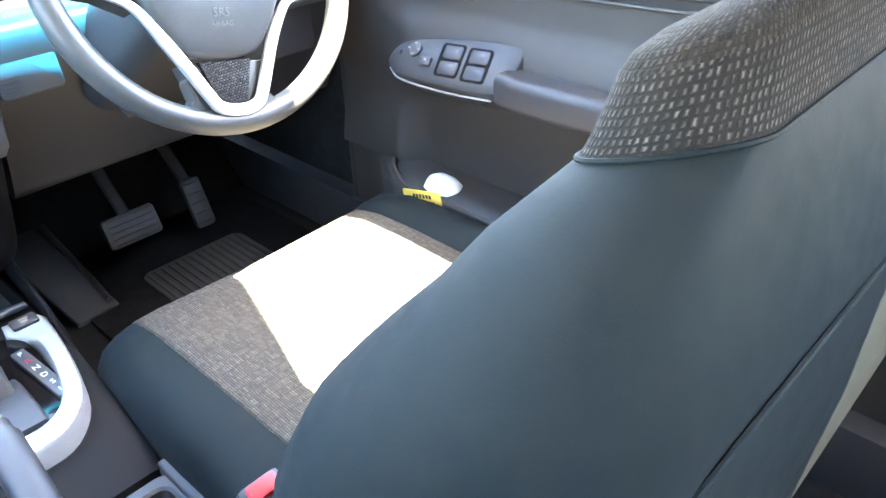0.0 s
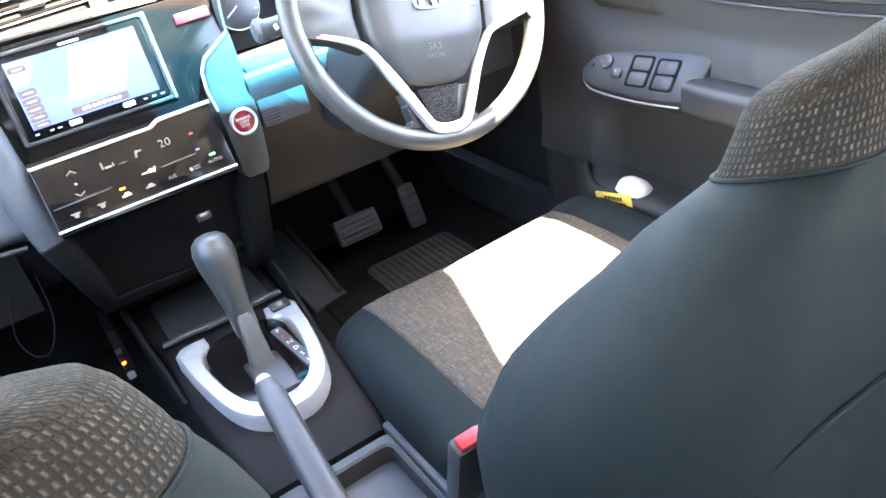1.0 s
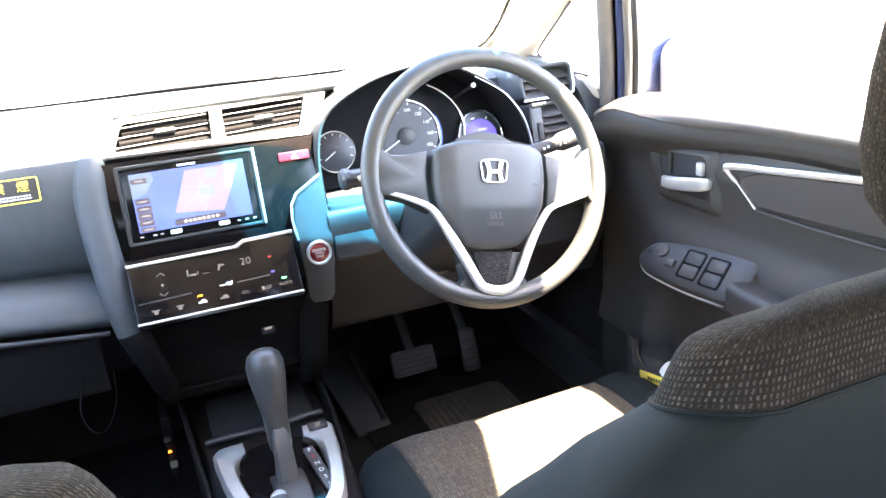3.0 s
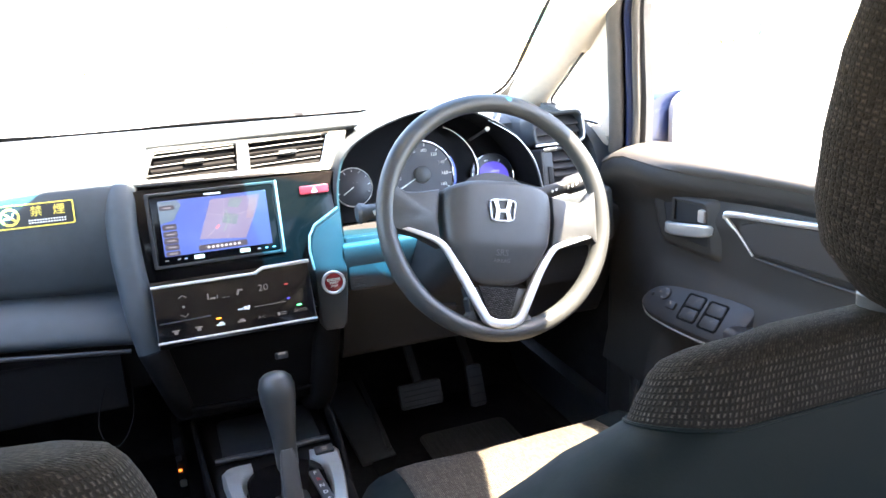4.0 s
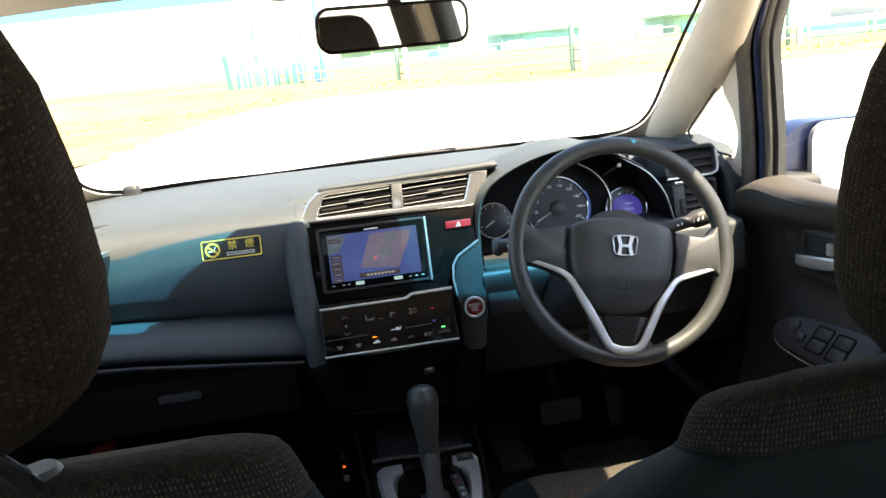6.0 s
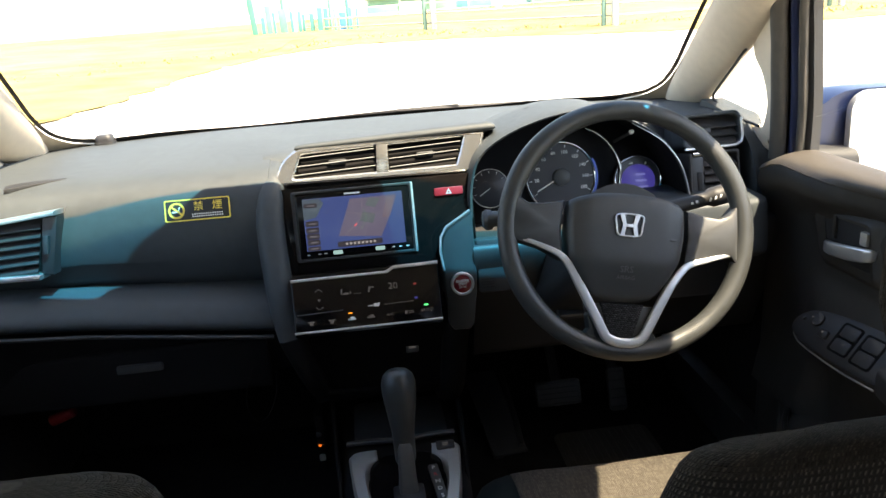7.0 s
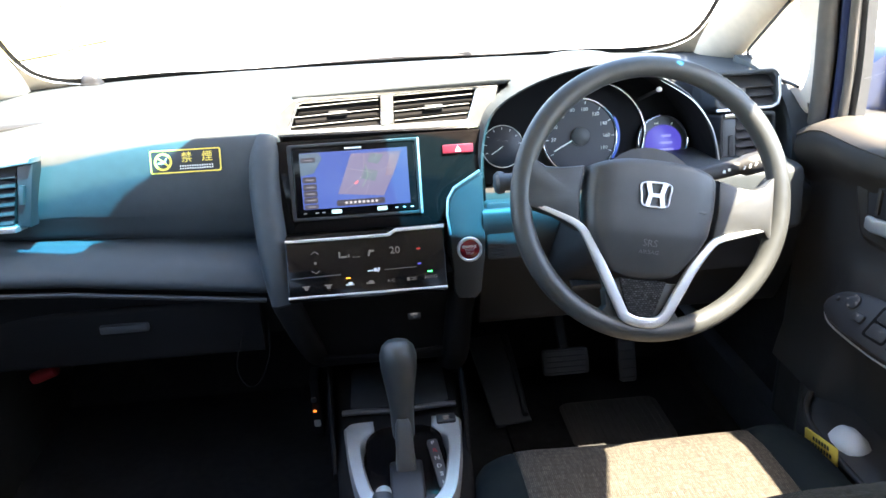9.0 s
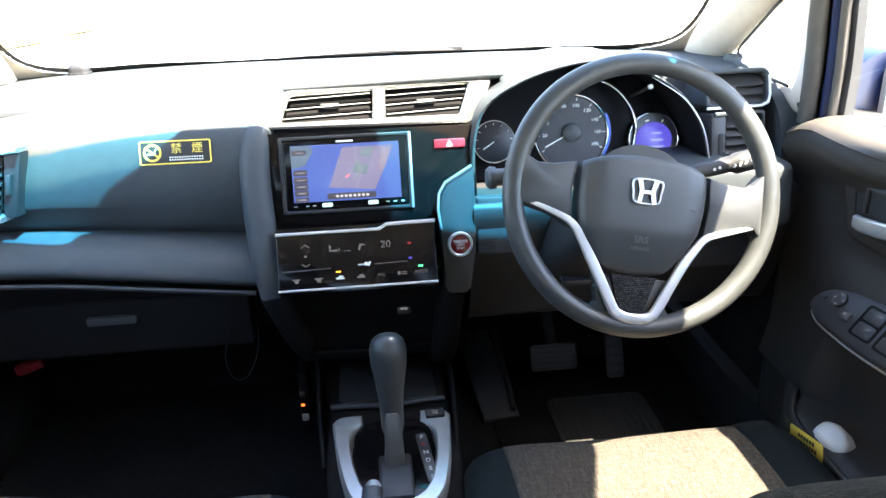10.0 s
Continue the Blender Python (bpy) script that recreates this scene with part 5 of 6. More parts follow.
for s in (1, -1):
    outl = [(s * u, v) for u, v in ((0.0885, 0.040), (0.118, 0.034), (0.138, 0.033), (0.150, 0.039), (0.163, 0.056), (0.166, 0.010), (0.166, -0.034), (0.156, -0.022), (0.118, -0.030), (0.086, -0.045), (0.0905, 0.0))][::-s]
    part("side_spoke", slab([(u - 0.004, v) for u, v in outl], -0.016, 0.011, WHEEL, 0.006), PAD, wheel)
    sil = [(s * u + d, v) for u, v, d in ((0.150, -0.018, 0.0), (0.118, -0.028, 0.0), (0.092, -0.038, -0.002), (0.077, -0.054, -0.002), (0.062, -0.078, -0.002), (0.046, -0.108, 0.0), (0.031, -0.137, 0.002), (0.024, -0.147, 0.002), (0.012, -0.152, 0.003), (0.0, -0.153, 0.003))]
    path = curve([WHEEL @ V(u, v, 0.012 - 0.004 * (abs(u) > 0.13)) for u, v in sil], 5)
    n = len(path)
    part("silver_trim", sweep(path, rrect(0.0135, 0.009, 0.003, 4), up=WHEEL.to_3x3() @ V(0, 0, 1), scale=[0.38 + 0.62 * min(1, i / (n * 0.42)) for i in range(n)]), SILVER, wheel, "silver spoke trim")
    low = [(s * u, v) for u, v in ((0.03, -0.158), (0.062, -0.157), (0.046, -0.136), (0.050, -0.118), (0.046, -0.112), (0.028, -0.145))][::s]
    part("spoke_fillet", slab(low, -0.014, 0.006, WHEEL, 0.004), RIM, wheel)
part("lower_spoke", slab([(-0.03, -0.165), (0.03, -0.165), (0.052, -0.10), (-0.052, -0.10)], -0.018, 0.004, WHEEL, 0.004), RIM, wheel)
MESH = weave("fine_mesh", (0.02, 0.02, 0.021), (0.09, 0.09, 0.092), 0.004, 0.0025, 0.0007, laid=False, warp=0.0)
part("mesh_insert", slab([(-0.016, -0.146), (0.016, -0.146), (0.030, -0.098), (-0.033, -0.098)], 0.0, 0.008, WHEEL, 0.002), MESH, wheel, "grey mesh-textured insert")
part("hub", lathe([(0.06, -0.06), (0.07, -0.02), (0.075, -0.012)], WHEEL, 32), HARD, wheel)

column = thing("steering_column", (0.36, 0.13, 0.84), "black steering column shroud with two stalks", "steering column")
part("shroud", loft([[WHEEL @ V(x, y, w) for x, y in rrect(a, b, 0.03, 5, 0, c)] for w, a, b, c in ((-0.05, 0.11, 0.09, -0.022), (-0.12, 0.12, 0.10, -0.035), (-0.24, 0.15, 0.13, -0.05))]), HARD, column)
stalk = part("right_stalk", sweep(curve([V(0.41, 0.085, 0.895), V(0.47, 0.085, 0.90), V(0.52, 0.085, 0.908), V(0.547, 0.083, 0.914)], 5), circle(0.0125, 14), scale=[0.75] * 5 + [0.85] * 5 + [1.2] * 5 + [1.15]), HARD, column, "black light stalk with white marks")
part("stalk_mark", merge(bar(0.004, 0.004, at_uv(plane_at((0.485, 0.073, 0.905), 0), 0, 0)), bar(0.004, 0.004, at_uv(plane_at((0.492, 0.073, 0.907), 0), 0, 0))), WHITE_MARK, stalk)
part("stalk_mark", merge(*[bar(0.003, 0.006, at_uv(plane_at((0.512 + 0.008 * i, 0.0705, 0.909 + 0.002 * i), 0), 0, 0, 0, -15)) for i in range(4)]), WHITE_MARK, stalk)
part("stalk_tip", lathe([(0.0125, 0), (0.0125, 0.006), (0.010, 0.008)], Matrix.Translation((0.547, 0.083, 0.914)) @ Matrix.Rotation(radians(78), 4, "Y"), 16), GREY, stalk)
ls = part("left_stalk", sweep(curve([V(0.31, 0.085, 0.895), V(0.25, 0.10, 0.898), V(0.205, 0.11, 0.90), V(0.178, 0.11, 0.90)], 5), circle(0.010, 14), scale=[0.8] * 8 + [1.2] * 8), RIM, column)
part("stalk_tip", lathe([(0.015, 0), (0.016, 0.008), (0.012, 0.013), (0.001, 0.014)], Matrix.Translation((0.186, 0.11, 0.90)) @ Matrix.Rotation(radians(-90), 4, "Y"), 20), GREY, ls)
part("stalk_mark", bar(0.006, 0.008, at_uv(plane_at((0.198, 0.096, 0.902), 0), 0, 0, 0, 20)), WHITE_MARK, ls)
lever = part("tilt_lever", boxm(0.05, 0.03, 0.012, pose(0.33, 0.19, 0.70, 20), 0.004), GREY, column)

for nm, x, z, w, h, tilt, lab in (("brake_pedal", 0.372, 0.392, 0.098, 0.055, 25, "ribbed black rubber brake pedal on a steel arm"), ("throttle_pedal", 0.503, 0.385, 0.038, 0.095, 22, "narrow ribbed black throttle pedal")):
    PP = plane_at((x, 0.45, z), tilt)
    ped = thing(nm, (x, 0.45, 0.3), lab, "pedal", "pedals")
    part("pad", slab(rrect(w, h, 0.008, 4), -0.012, 0.0, PP, 0.003), HARD, ped)
    for i in range(5):
        v = (-0.4 + 0.2 * i) * h
        part("rib", bar(w * 0.85, 0.003, at_uv(PP, 0, v, 0.0), 0.0015), RUBBER, ped)
    part("arm", sweep([PP @ V(0, h * 0.2, -0.01), V(x, 0.56, z + 0.1), V(x, 0.60, z + 0.25)], rrect(0.012, 0.02, 0.003, 3), up=(1, 0, 0)), HARD, ped)
footrest = thing("footrest", (0.25, 0.5, 0.3), "dark ribbed footrest beside the pedals", "footrest")
part("plate", boxm(0.075, 0.27, 0.012, pose(0.235, 0.50, 0.335, 12, 0, 5), 0.004), GREY, footrest)
part("rim", sweep([V(0.272, 0.38, 0.32), V(0.276, 0.45, 0.33), V(0.274, 0.62, 0.37)], circle(0.006, 8)), HARD, footrest)
fm = thing("floor_mat", (0.44, 0.25, 0.302), "dark driver's floor mat with a ribbed heel pad", "floor mat")
MATTING = mat("black_mat_pile", (0.011, 0.0105, 0.0105), 0.98, vary=0.35, bump=1.0, bump_scale=700, spec=0.03)
part("mat", slab(rrect(0.42, 0.55, 0.05, 5), 0, 0.008, Matrix.Translation((0.44, 0.30, 0.300)), 0.003), MATTING, fm)
HEEL = mat("heel_pad_rubber", (0.022, 0.020, 0.018), 0.75)
hp = part("heel_pad", slab(rrect(0.205, 0.15, 0.02, 4), 0, 0.003, Matrix.Translation((0.45, 0.345, 0.308)), 0.001), HEEL, fm, "ribbed rubber heel pad")
for i in range(14):
    part("rib", boxm(0.006, 0.13, 0.003, pose(0.358 + 0.0141 * i, 0.345, 0.312), 0.0008), HEEL, hp)
obd = thing("diagnostic_socket", (0.60, 0.40, 0.5), "small black socket with a white tag under the dashboard", "socket")
part("case", boxm(0.03, 0.03, 0.06, pose(0.60, 0.36, 0.58), 0.004), RUBBER, obd)
part("tag", boxm(0.012, 0.004, 0.012, pose(0.60, 0.342, 0.60), 0.001), WHITE_MARK, obd)


# ---- driver's door ----
door = thing("door_driver", (0.72, -0.2, 0.33), "dark brown moulded driver's door with silver handle and trim", "door", kind="structure")


def belt(y):
    return 0.950 - 0.022 * max(0.0, min(1.0, (y - 0.155) / 0.05)) + 0.02 * max(0.0, -y - 0.05)


def door_profile(y):
    b = belt(y)
    s = 1 / (1 + math.exp((y - 0.02) / 0.03))
    arm = max(0.0, min(1.0, (0.10 - y) / 0.06))
    g = 0.022 * math.exp(-((y + 0.01) / 0.12) ** 2)
    dip = max(0.0, min(1.0, (0.065 - y) / 0.03))
    top = [(0.722, b), (0.712, b + 0.001), (0.690 + 0.004 * s, b - 0.002 - 0.1 * g), (0.672 + 0.011 * s, b - 0.007 - 0.2 * g), (0.662 + 0.021 * s, b - 0.016 - 0.4 * g), (0.659 + 0.026 * s, b - 0.036 - 0.7 * g)]
    mid = [(0.672 + 0.028 * s, b - 0.062 + 0.012 * s - 0.5 * g), (0.690, b - 0.09), (0.694, 0.835), (0.693, 0.80), (0.690, 0.775)]
    low = [(0.688 - 0.012 * arm, 0.745), (0.687 - 0.02 * arm, 0.70), (0.688, 0.665), (0.690 + 0.010 * dip, 0.62), (0.680 + 0.026 * dip, 0.57), (0.672 + 0.034 * dip, 0.525)]
    pocket = max(0.0, min(1.0, (0.14 - y) / 0.1))
    end = [(0.69 - 0.025 * pocket, 0.521), (0.69 - 0.055 * pocket, 0.516), (0.69 - 0.062 * pocket, 0.506), (0.69 - 0.055 * pocket, 0.42), (0.70, 0.33), (0.722, 0.33)]
    pts = soft(top + mid + low, 2) + end
    return [V(x, y, z) for x, z in pts]


ys = [0.205, 0.195, 0.17, 0.14, 0.11, 0.08, 0.068, 0.05, 0.034, 0.02, -0.01, -0.04, -0.08, -0.13, -0.2, -0.3, -0.45, -0.60]
part("panel", loft([door_profile(y) for y in ys]), DOORP, door, "dark brown door panel", 50)
# thin skin over the door top, its colour lightened to carry the sun
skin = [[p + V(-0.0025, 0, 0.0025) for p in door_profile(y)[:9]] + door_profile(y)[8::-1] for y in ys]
part("top_ledge", loft(skin), SUNLIT_LEDGE, door, "brown ledge along the door top, lightened for the sun on it", 50)
part("front_edge", boxm(0.03, 0.02, 0.60, pose(0.708, 0.212, 0.63), 0.004), RUBBER, door)


def side_plane(o, lean=0.0):
    """A frame on the door: u to the rear of the car, v up, w into the cabin."""
    a = radians(lean)
    m = Matrix(((0, math.sin(a), -math.cos(a), 0), (-1, 0, 0, 0), (0, math.cos(a), math.sin(a), 0), (0, 0, 0, 1)))
    return Matrix.Translation(o) @ m


DP = side_plane((0.6855, 0.0, 0.85))
# release handle in its cup
ring = lambda pts: [(p.x, p.y) for p in curve([(*q, 0) for q in pts], 4, True)]
cup_out = rounded([(-0.082, 0.026), (-0.052, -0.046), (0.072, -0.046), (0.052, 0.036)], (0.018, 0.016, 0.014, 0.012))
cup_in = rounded([(-0.056, 0.024), (-0.040, -0.034), (0.060, -0.034), (0.044, 0.029)], (0.010, 0.010, 0.008, 0.008))
cup = part("handle_cup", loft([[DP @ V(x, y, w) for x, y in q] for q, w in (([(1.28 * x, 1.28 * y) for x, y in cup_out], -0.011), (cup_out, 0.0005), ([(0.8 * x + 0.2 * u, 0.8 * y + 0.2 * v) for (x, y), (u, v) in zip(cup_out, cup_in)], 0.0010), (cup_in, -0.0005), (cup_in, -0.012))]), DOORP, door, "slanted rim of the handle recess")
part("cup_back", slab(cup_in[::-1], -0.012, -0.0015, DP, 0.0005), RUBBER, cup)
part("cup_divider", boxm(0.010, 0.007, 0.036, pose(0.688, 0.026, 0.862), 0.002), DOORP, cup)
part("release_handle", loft([[DP @ V(u, v + y, w + x) for x, y in rrect(0.010, h, 0.004, 4)] for u, v, w, h in ((-0.042, -0.021, -0.004, 0.012), (-0.038, -0.021, 0.003, 0.019), (-0.02, -0.019, 0.008, 0.021), (0.02, -0.013, 0.009, 0.022), (0.05, -0.008, 0.006, 0.021), (0.062, -0.006, 0.001, 0.018), (0.066, -0.006, -0.004, 0.011))]), SILVER, cup, "silver release handle")
part("lock_knob", boxm(0.010, 0.015, 0.020, pose(0.685, -0.044, 0.864, 0, 0, 0), 0.003), SILVER, cup, "silver lock knob")
# silver strip and inset panel
part("trim_strip", sweep(curve([V(0.684, -0.155, 0.830), V(0.683, -0.125, 0.856), V(0.682, -0.098, 0.876), V(0.683, -0.115, 0.883), V(0.685, -0.2, 0.892), V(0.686, -0.32, 0.906), V(0.688, -0.58, 0.935)], 6), rrect(0.010, 0.010, 0.004, 4), up=(0, 0, 1),
     scale=[0.35] * 8 + [0.6] * 4 + [1.0] * 25), SILVER, door, "silver door strip")
part("inset_panel", loft([[V(x, y, z) for x, z in ((0.690, a), (0.684, a + 0.003), (0.684, b - 0.003), (0.690, b))] for y, a, b in ((-0.125, 0.848, 0.870), (-0.16, 0.832, 0.884), (-0.3, 0.838, 0.900), (-0.58, 0.855, 0.925))]), mat("door_cloth", (0.04, 0.034, 0.030), 0.9, bump=0.6), door)
part("lower_swage", sweep(curve([V(0.690, -0.155, 0.826), V(0.688, -0.3, 0.828), V(0.69, -0.58, 0.84)], 5), circle(0.003, 8)), DOORP, door)
# switch pod on the armrest
PODM = side_plane((0.656, -0.066, 0.727), 40) @ Matrix.Rotation(radians(5), 4, "Z") @ Matrix.Diagonal((0.93, 0.86, 1, 1))
pod_out = ring([(-0.120, -0.020), (-0.112, 0.008), (-0.080, 0.026), (0.0, 0.036), (0.095, 0.040), (0.122, 0.026), (0.112, -0.030), (0.09, -0.048), (0.0, -0.048), (-0.09, -0.040)])[::-1]
pod = part("switch_pod", slab(pod_out, -0.05, 0.0, PODM, 0.009), HARD, door, "dark grey window switch pod")
part("pod_line", sweep(curve([PODM @ V(u, v, -0.012) for u, v in ((-0.119, -0.026), (-0.09, -0.043), (0.0, -0.052), (0.088, -0.052))], 6), circle(0.0016, 6)), SILVER, pod, "thin silver line")
part("fold_switch", bar(0.007, 0.007, at_uv(PODM, -0.098, -0.002, 0.0), 0.003), HARD, pod)
dial = part("mirror_dial", lathe([(0.013, 0), (0.0125, 0.003), (0.009, 0.004), (0.001, 0.004)], at_uv(PODM, -0.070, 0.006, 0.0), 20), HARD, pod)
for k in range(4):
    part("switch_mark", bar(0.005, 0.0025, at_uv(PODM, -0.070 + 0.0095 * math.cos(k * math.pi / 2), 0.006 + 0.0095 * math.sin(k * math.pi / 2), 0.004), 0.0004), DIM_MARK, dial)
key = part("lock_switch", slab(rrect(0.022, 0.016, 0.003, 3, -0.042, -0.012), 0, 0.004, PODM, 0.002), HARD, pod)
part("switch_mark", bar(0.005, 0.004, at_uv(PODM, -0.042, -0.010, 0.004), 0.0004), DIM_MARK, key)
for u, v in ((0.002, -0.004), (0.052, -0.006)):
    part("switch_well", slab(rrect(0.044, 0.056, 0.006, 4, u, v), 0, 0.0006, PODM, 0.0002), SHADED_BLACK, pod)
    for dv in (-0.013, 0.013):
        key = part("window_switch", slab(rrect(0.034, 0.022, 0.004, 3, u + 0.001, v + dv), 0.0006, 0.0018, PODM, 0.0008), HARD, pod)
        part("switch_mark", bar(0.008, 0.002, at_uv(PODM, u + 0.006, v + dv + 0.004, 0.0018, 20), 0.0003), DIM_MARK, key)
part("grip", sweep(curve([V(0.660, -0.165, 0.708), V(0.652, -0.22, 0.710), V(0.650, -0.35, 0.715), V(0.672, -0.5, 0.73)], 5), rrect(0.05, 0.045, 0.012, 4)), HARD, door, "dark armrest grip")
part("pocket_lip", sweep(curve([V(0.668, 0.075, 0.528), V(0.648, 0.050, 0.519), V(0.632, -0.01, 0.513), V(0.630, -0.2, 0.512), V(0.635, -0.55, 0.515)], 6), circle(0.005, 8)), DOORP, door)
card = thing("yellow_card", (0.626, -0.03, 0.49), "yellow printed card stuck on the door pocket", "card")
CP = side_plane((0.6255, -0.030, 0.509), 0) @ Matrix.Rotation(radians(13), 4, "Z")
part("sheet", slab(rrect(0.082, 0.028, 0.003, 3), 0, 0.0012, CP, 0.0003), YELLOW, card)
for v, w in ((0.005, 0.042), (-0.005, 0.058)):
    part("print_line", merge(*[bar(0.005, 0.0065, at_uv(CP, -w / 2 + 0.007 * i + 0.004, v, 0.0012), 0.0002) for i in range(int(w / 0.007))]), RUBBER, card)
lampw = thing("white_scraper", (0.66, -0.06, 0.50), "white rounded plastic tool standing in the door pocket", "tool")
part("blade", loft([[V(0.662 + 0.028 * s * math.cos(a), -0.040 + 1.8 * w, 0.493 + 0.045 * s * math.sin(a)) for a in [math.pi * i / 14 for i in range(15)]] for s, w in ((0.6, -0.018), (0.86, -0.014), (1.0, -0.006), (1.0, 0.006), (0.86, 0.014), (0.6, 0.018))]), WHITE_MARK, lampw)


# ---- front seats ----
def seat(cx, dy, rest=0.0, lift=0.0, slide=0.0, aside=0.0, wing=1.0, rise=0.0, foot=0.0):
    s = thing("car_seat", (cx, -0.25 + dy, 0.30), "front car seat in brown woven cloth and dark blue-green vinyl", "car seat", "front seats")

    # cushion: front lip to rear, each row (y, crown, inner and outer half width)
    rows = ((0.050, 0.425, 0.195, 0.213), (0.052, 0.455, 0.208, 0.226), (0.047, 0.482, 0.218, 0.238), (0.036, 0.503, 0.226, 0.248), (0.014, 0.519, 0.234, 0.257), (-0.03, 0.528, 0.240, 0.264),
            (-0.1, 0.530, 0.243, 0.268), (-0.2, 0.528, 0.244, 0.268), (-0.32, 0.524, 0.244, 0.266), (-0.42, 0.519, 0.243, 0.263), (-0.52, 0.510, 0.236, 0.253))

    def row(a, kinds):
        y, crown, inner, outer = a
        low = 0.40
        prof = {"in": [(-inner, low), (-inner, crown - 0.062), (-inner + 0.004, crown - 0.038), (-inner + 0.015, crown - 0.020), (-inner + 0.034, crown - 0.009), (-0.176, crown - 0.0045), (-0.172, crown - 0.0065), (-0.172, low)],
                "top": [(-0.173, low), (-0.173, crown - 0.006), (-0.169, crown - 0.0025), (-0.14, crown - 0.001), (-0.07, crown - 0.004), (0.0, crown - 0.006), (0.09, crown - 0.004), (0.155, crown - 0.003), (0.179, crown - 0.003), (0.183, crown - 0.006), (0.183, low)],
                "out": [(0.182, low), (0.182, crown - 0.006), (0.186, crown - 0.003), (0.205, crown + 0.002), (0.226, crown + 0.003), (outer - 0.016, crown - 0.003), (outer - 0.003, crown - 0.022), (outer, crown - 0.055), (outer, low)]}[kinds]
        return [V(cx + (x if wing > 0.9 else -0.93 * x), y + dy + slide, max(z, low)) for x, z in prof]

    part("cushion_side", loft([row(a, "in") for a in rows]), VINYL, s, "dark blue-green vinyl cushion side", 50)
    part("cushion_top", loft([row(a, "top") for a in rows]), CUSHION, s, "brown woven cloth cushion top", 50)
    part("cushion_bolster", loft([row(a, "out") for a in rows]), VINYL, s, "dark blue-green vinyl bolster", 50)
    part("base", boxm(0.38, 0.42, 0.14, pose(cx, -0.24 + dy, 0.37), 0.02), HARD, s)
    for k in (-0.17, 0.17):
        part("rail", boxm(0.03, 0.55, 0.03, pose(cx + k, -0.24 + dy, 0.315), 0.004), GREY, s)

    def ring(z, hw, th, r=0.055, back=0.0):
        y = (-0.52, -0.54, -0.56, -0.575, -0.594, -0.605, -0.613, -0.6175, -0.62)
        y = float(np.interp(z, (0.45, 0.56, 0.66, 0.74, 0.80, 0.85, 0.885, 0.915, 1.0), y)) + dy
        side = -0.017 * max(0.0, min(1.0, (0.90 - z) / 0.1)) * (wing > 0.9)
        hw = hw if hw < 0.2 else 0.2 + (hw - 0.2) * wing
        z += rise * max(0.0, min(1.0, (z - 0.90) / 0.07))
        lean = 0.017 * max(0.0, min(1.0, (z - 0.91) / 0.04)) * (wing > 0.9)
        return [V(cx + (x + side) * (1 + 2.6 * lean * (0.5 + h / th)), y + h - lean * (0.5 + h / th), z - 0.3 * h * max(0.0, min(1.0, (z - 0.8) / 0.1)) - 0.020 * (1 - (x / hw) ** 2) * float(np.interp(z, (0.84, 0.91, 0.935, 0.966), (0, 1, 1, 0)))) for x, h in rrect(2 * hw, th, r, 8)]

    shape = ((0.42, 0.235, 0.18, 0.07), (0.50, 0.272, 0.22, 0.09), (0.56, 0.286, 0.24, 0.10), (0.66, 0.300, 0.25, 0.11), (0.74, 0.308, 0.23, 0.10), (0.80, 0.304, 0.19, 0.085), (0.83, 0.300, 0.168, 0.078), (0.86, 0.290, 0.145, 0.067), (0.89, 0.267, 0.118, 0.055), (0.91, 0.242, 0.104, 0.048), (0.923, 0.217, 0.094, 0.045), (0.933, 0.199, 0.085, 0.042))
    part("back_vinyl", loft([ring(*q) for q in shape]), VINYL, s, "dark blue-green vinyl seat back", 60)
    part("back_piping", sweep(curve(ring(0.934, 0.1985, 0.085, 0.042), 1, True), circle(0.0013, 6), closed=True), VINYL, s)
    part("back_seam", sweep(curve([V(cx - 0.268, -0.680 + dy, 0.812), V(cx - 0.225, -0.6865 + dy, 0.832), V(cx - 0.12, -0.687 + dy, 0.830), V(cx, -0.687 + dy, 0.826), V(cx + 0.12, -0.687 + dy, 0.830), V(cx + 0.225, -0.6865 + dy, 0.832), V(cx + 0.268, -0.680 + dy, 0.812)], 5), circle(0.0016, 6)), VINYL, s) if wing > 0.9 else None
    part("back_band", loft([ring(*q) for q in ((0.933, 0.198, 0.084, 0.042), (0.944, 0.195, 0.081, 0.04), (0.954, 0.191, 0.078, 0.038), (0.964, 0.186, 0.074, 0.036))]), LOOPS, s, "dark cloth band with pale raised loops", 60)
    part("back_top", loft([ring(*q) for q in ((0.964, 0.186, 0.074, 0.036), (0.971, 0.180, 0.068, 0.033), (0.976, 0.166, 0.056, 0.027), (0.979, 0.145, 0.040, 0.019), (0.981, 0.12, 0.02, 0.009))]), RIBS, s, "brown ribbed cloth top", 60)
    for k in (-0.032, 0.032):
        part("headrest_guide", lathe([(0.012, -0.01), (0.013, 0.004), (0.010, 0.008)], Matrix.Translation((cx + k, -0.638 + dy, 0.990)), 16), GREY, s)
        part("headrest_post", sweep([V(cx + k, -0.638 + dy, 0.98), V(cx + k, -0.690 + dy + rest, 1.07)], circle(0.006, 10)), CHROME, s)

    def hring(d, hw, th, r=0.045):
        o, n = V(0, -0.685 - 0.15 * d + dy + rest, 1.011 + lift + 0.975 * d), V(0, 0.975, 0.22)
        return [V(cx + aside + x, 0, 0) + o + n * h for x, h in rrect(2 * hw, th, r, 7)]

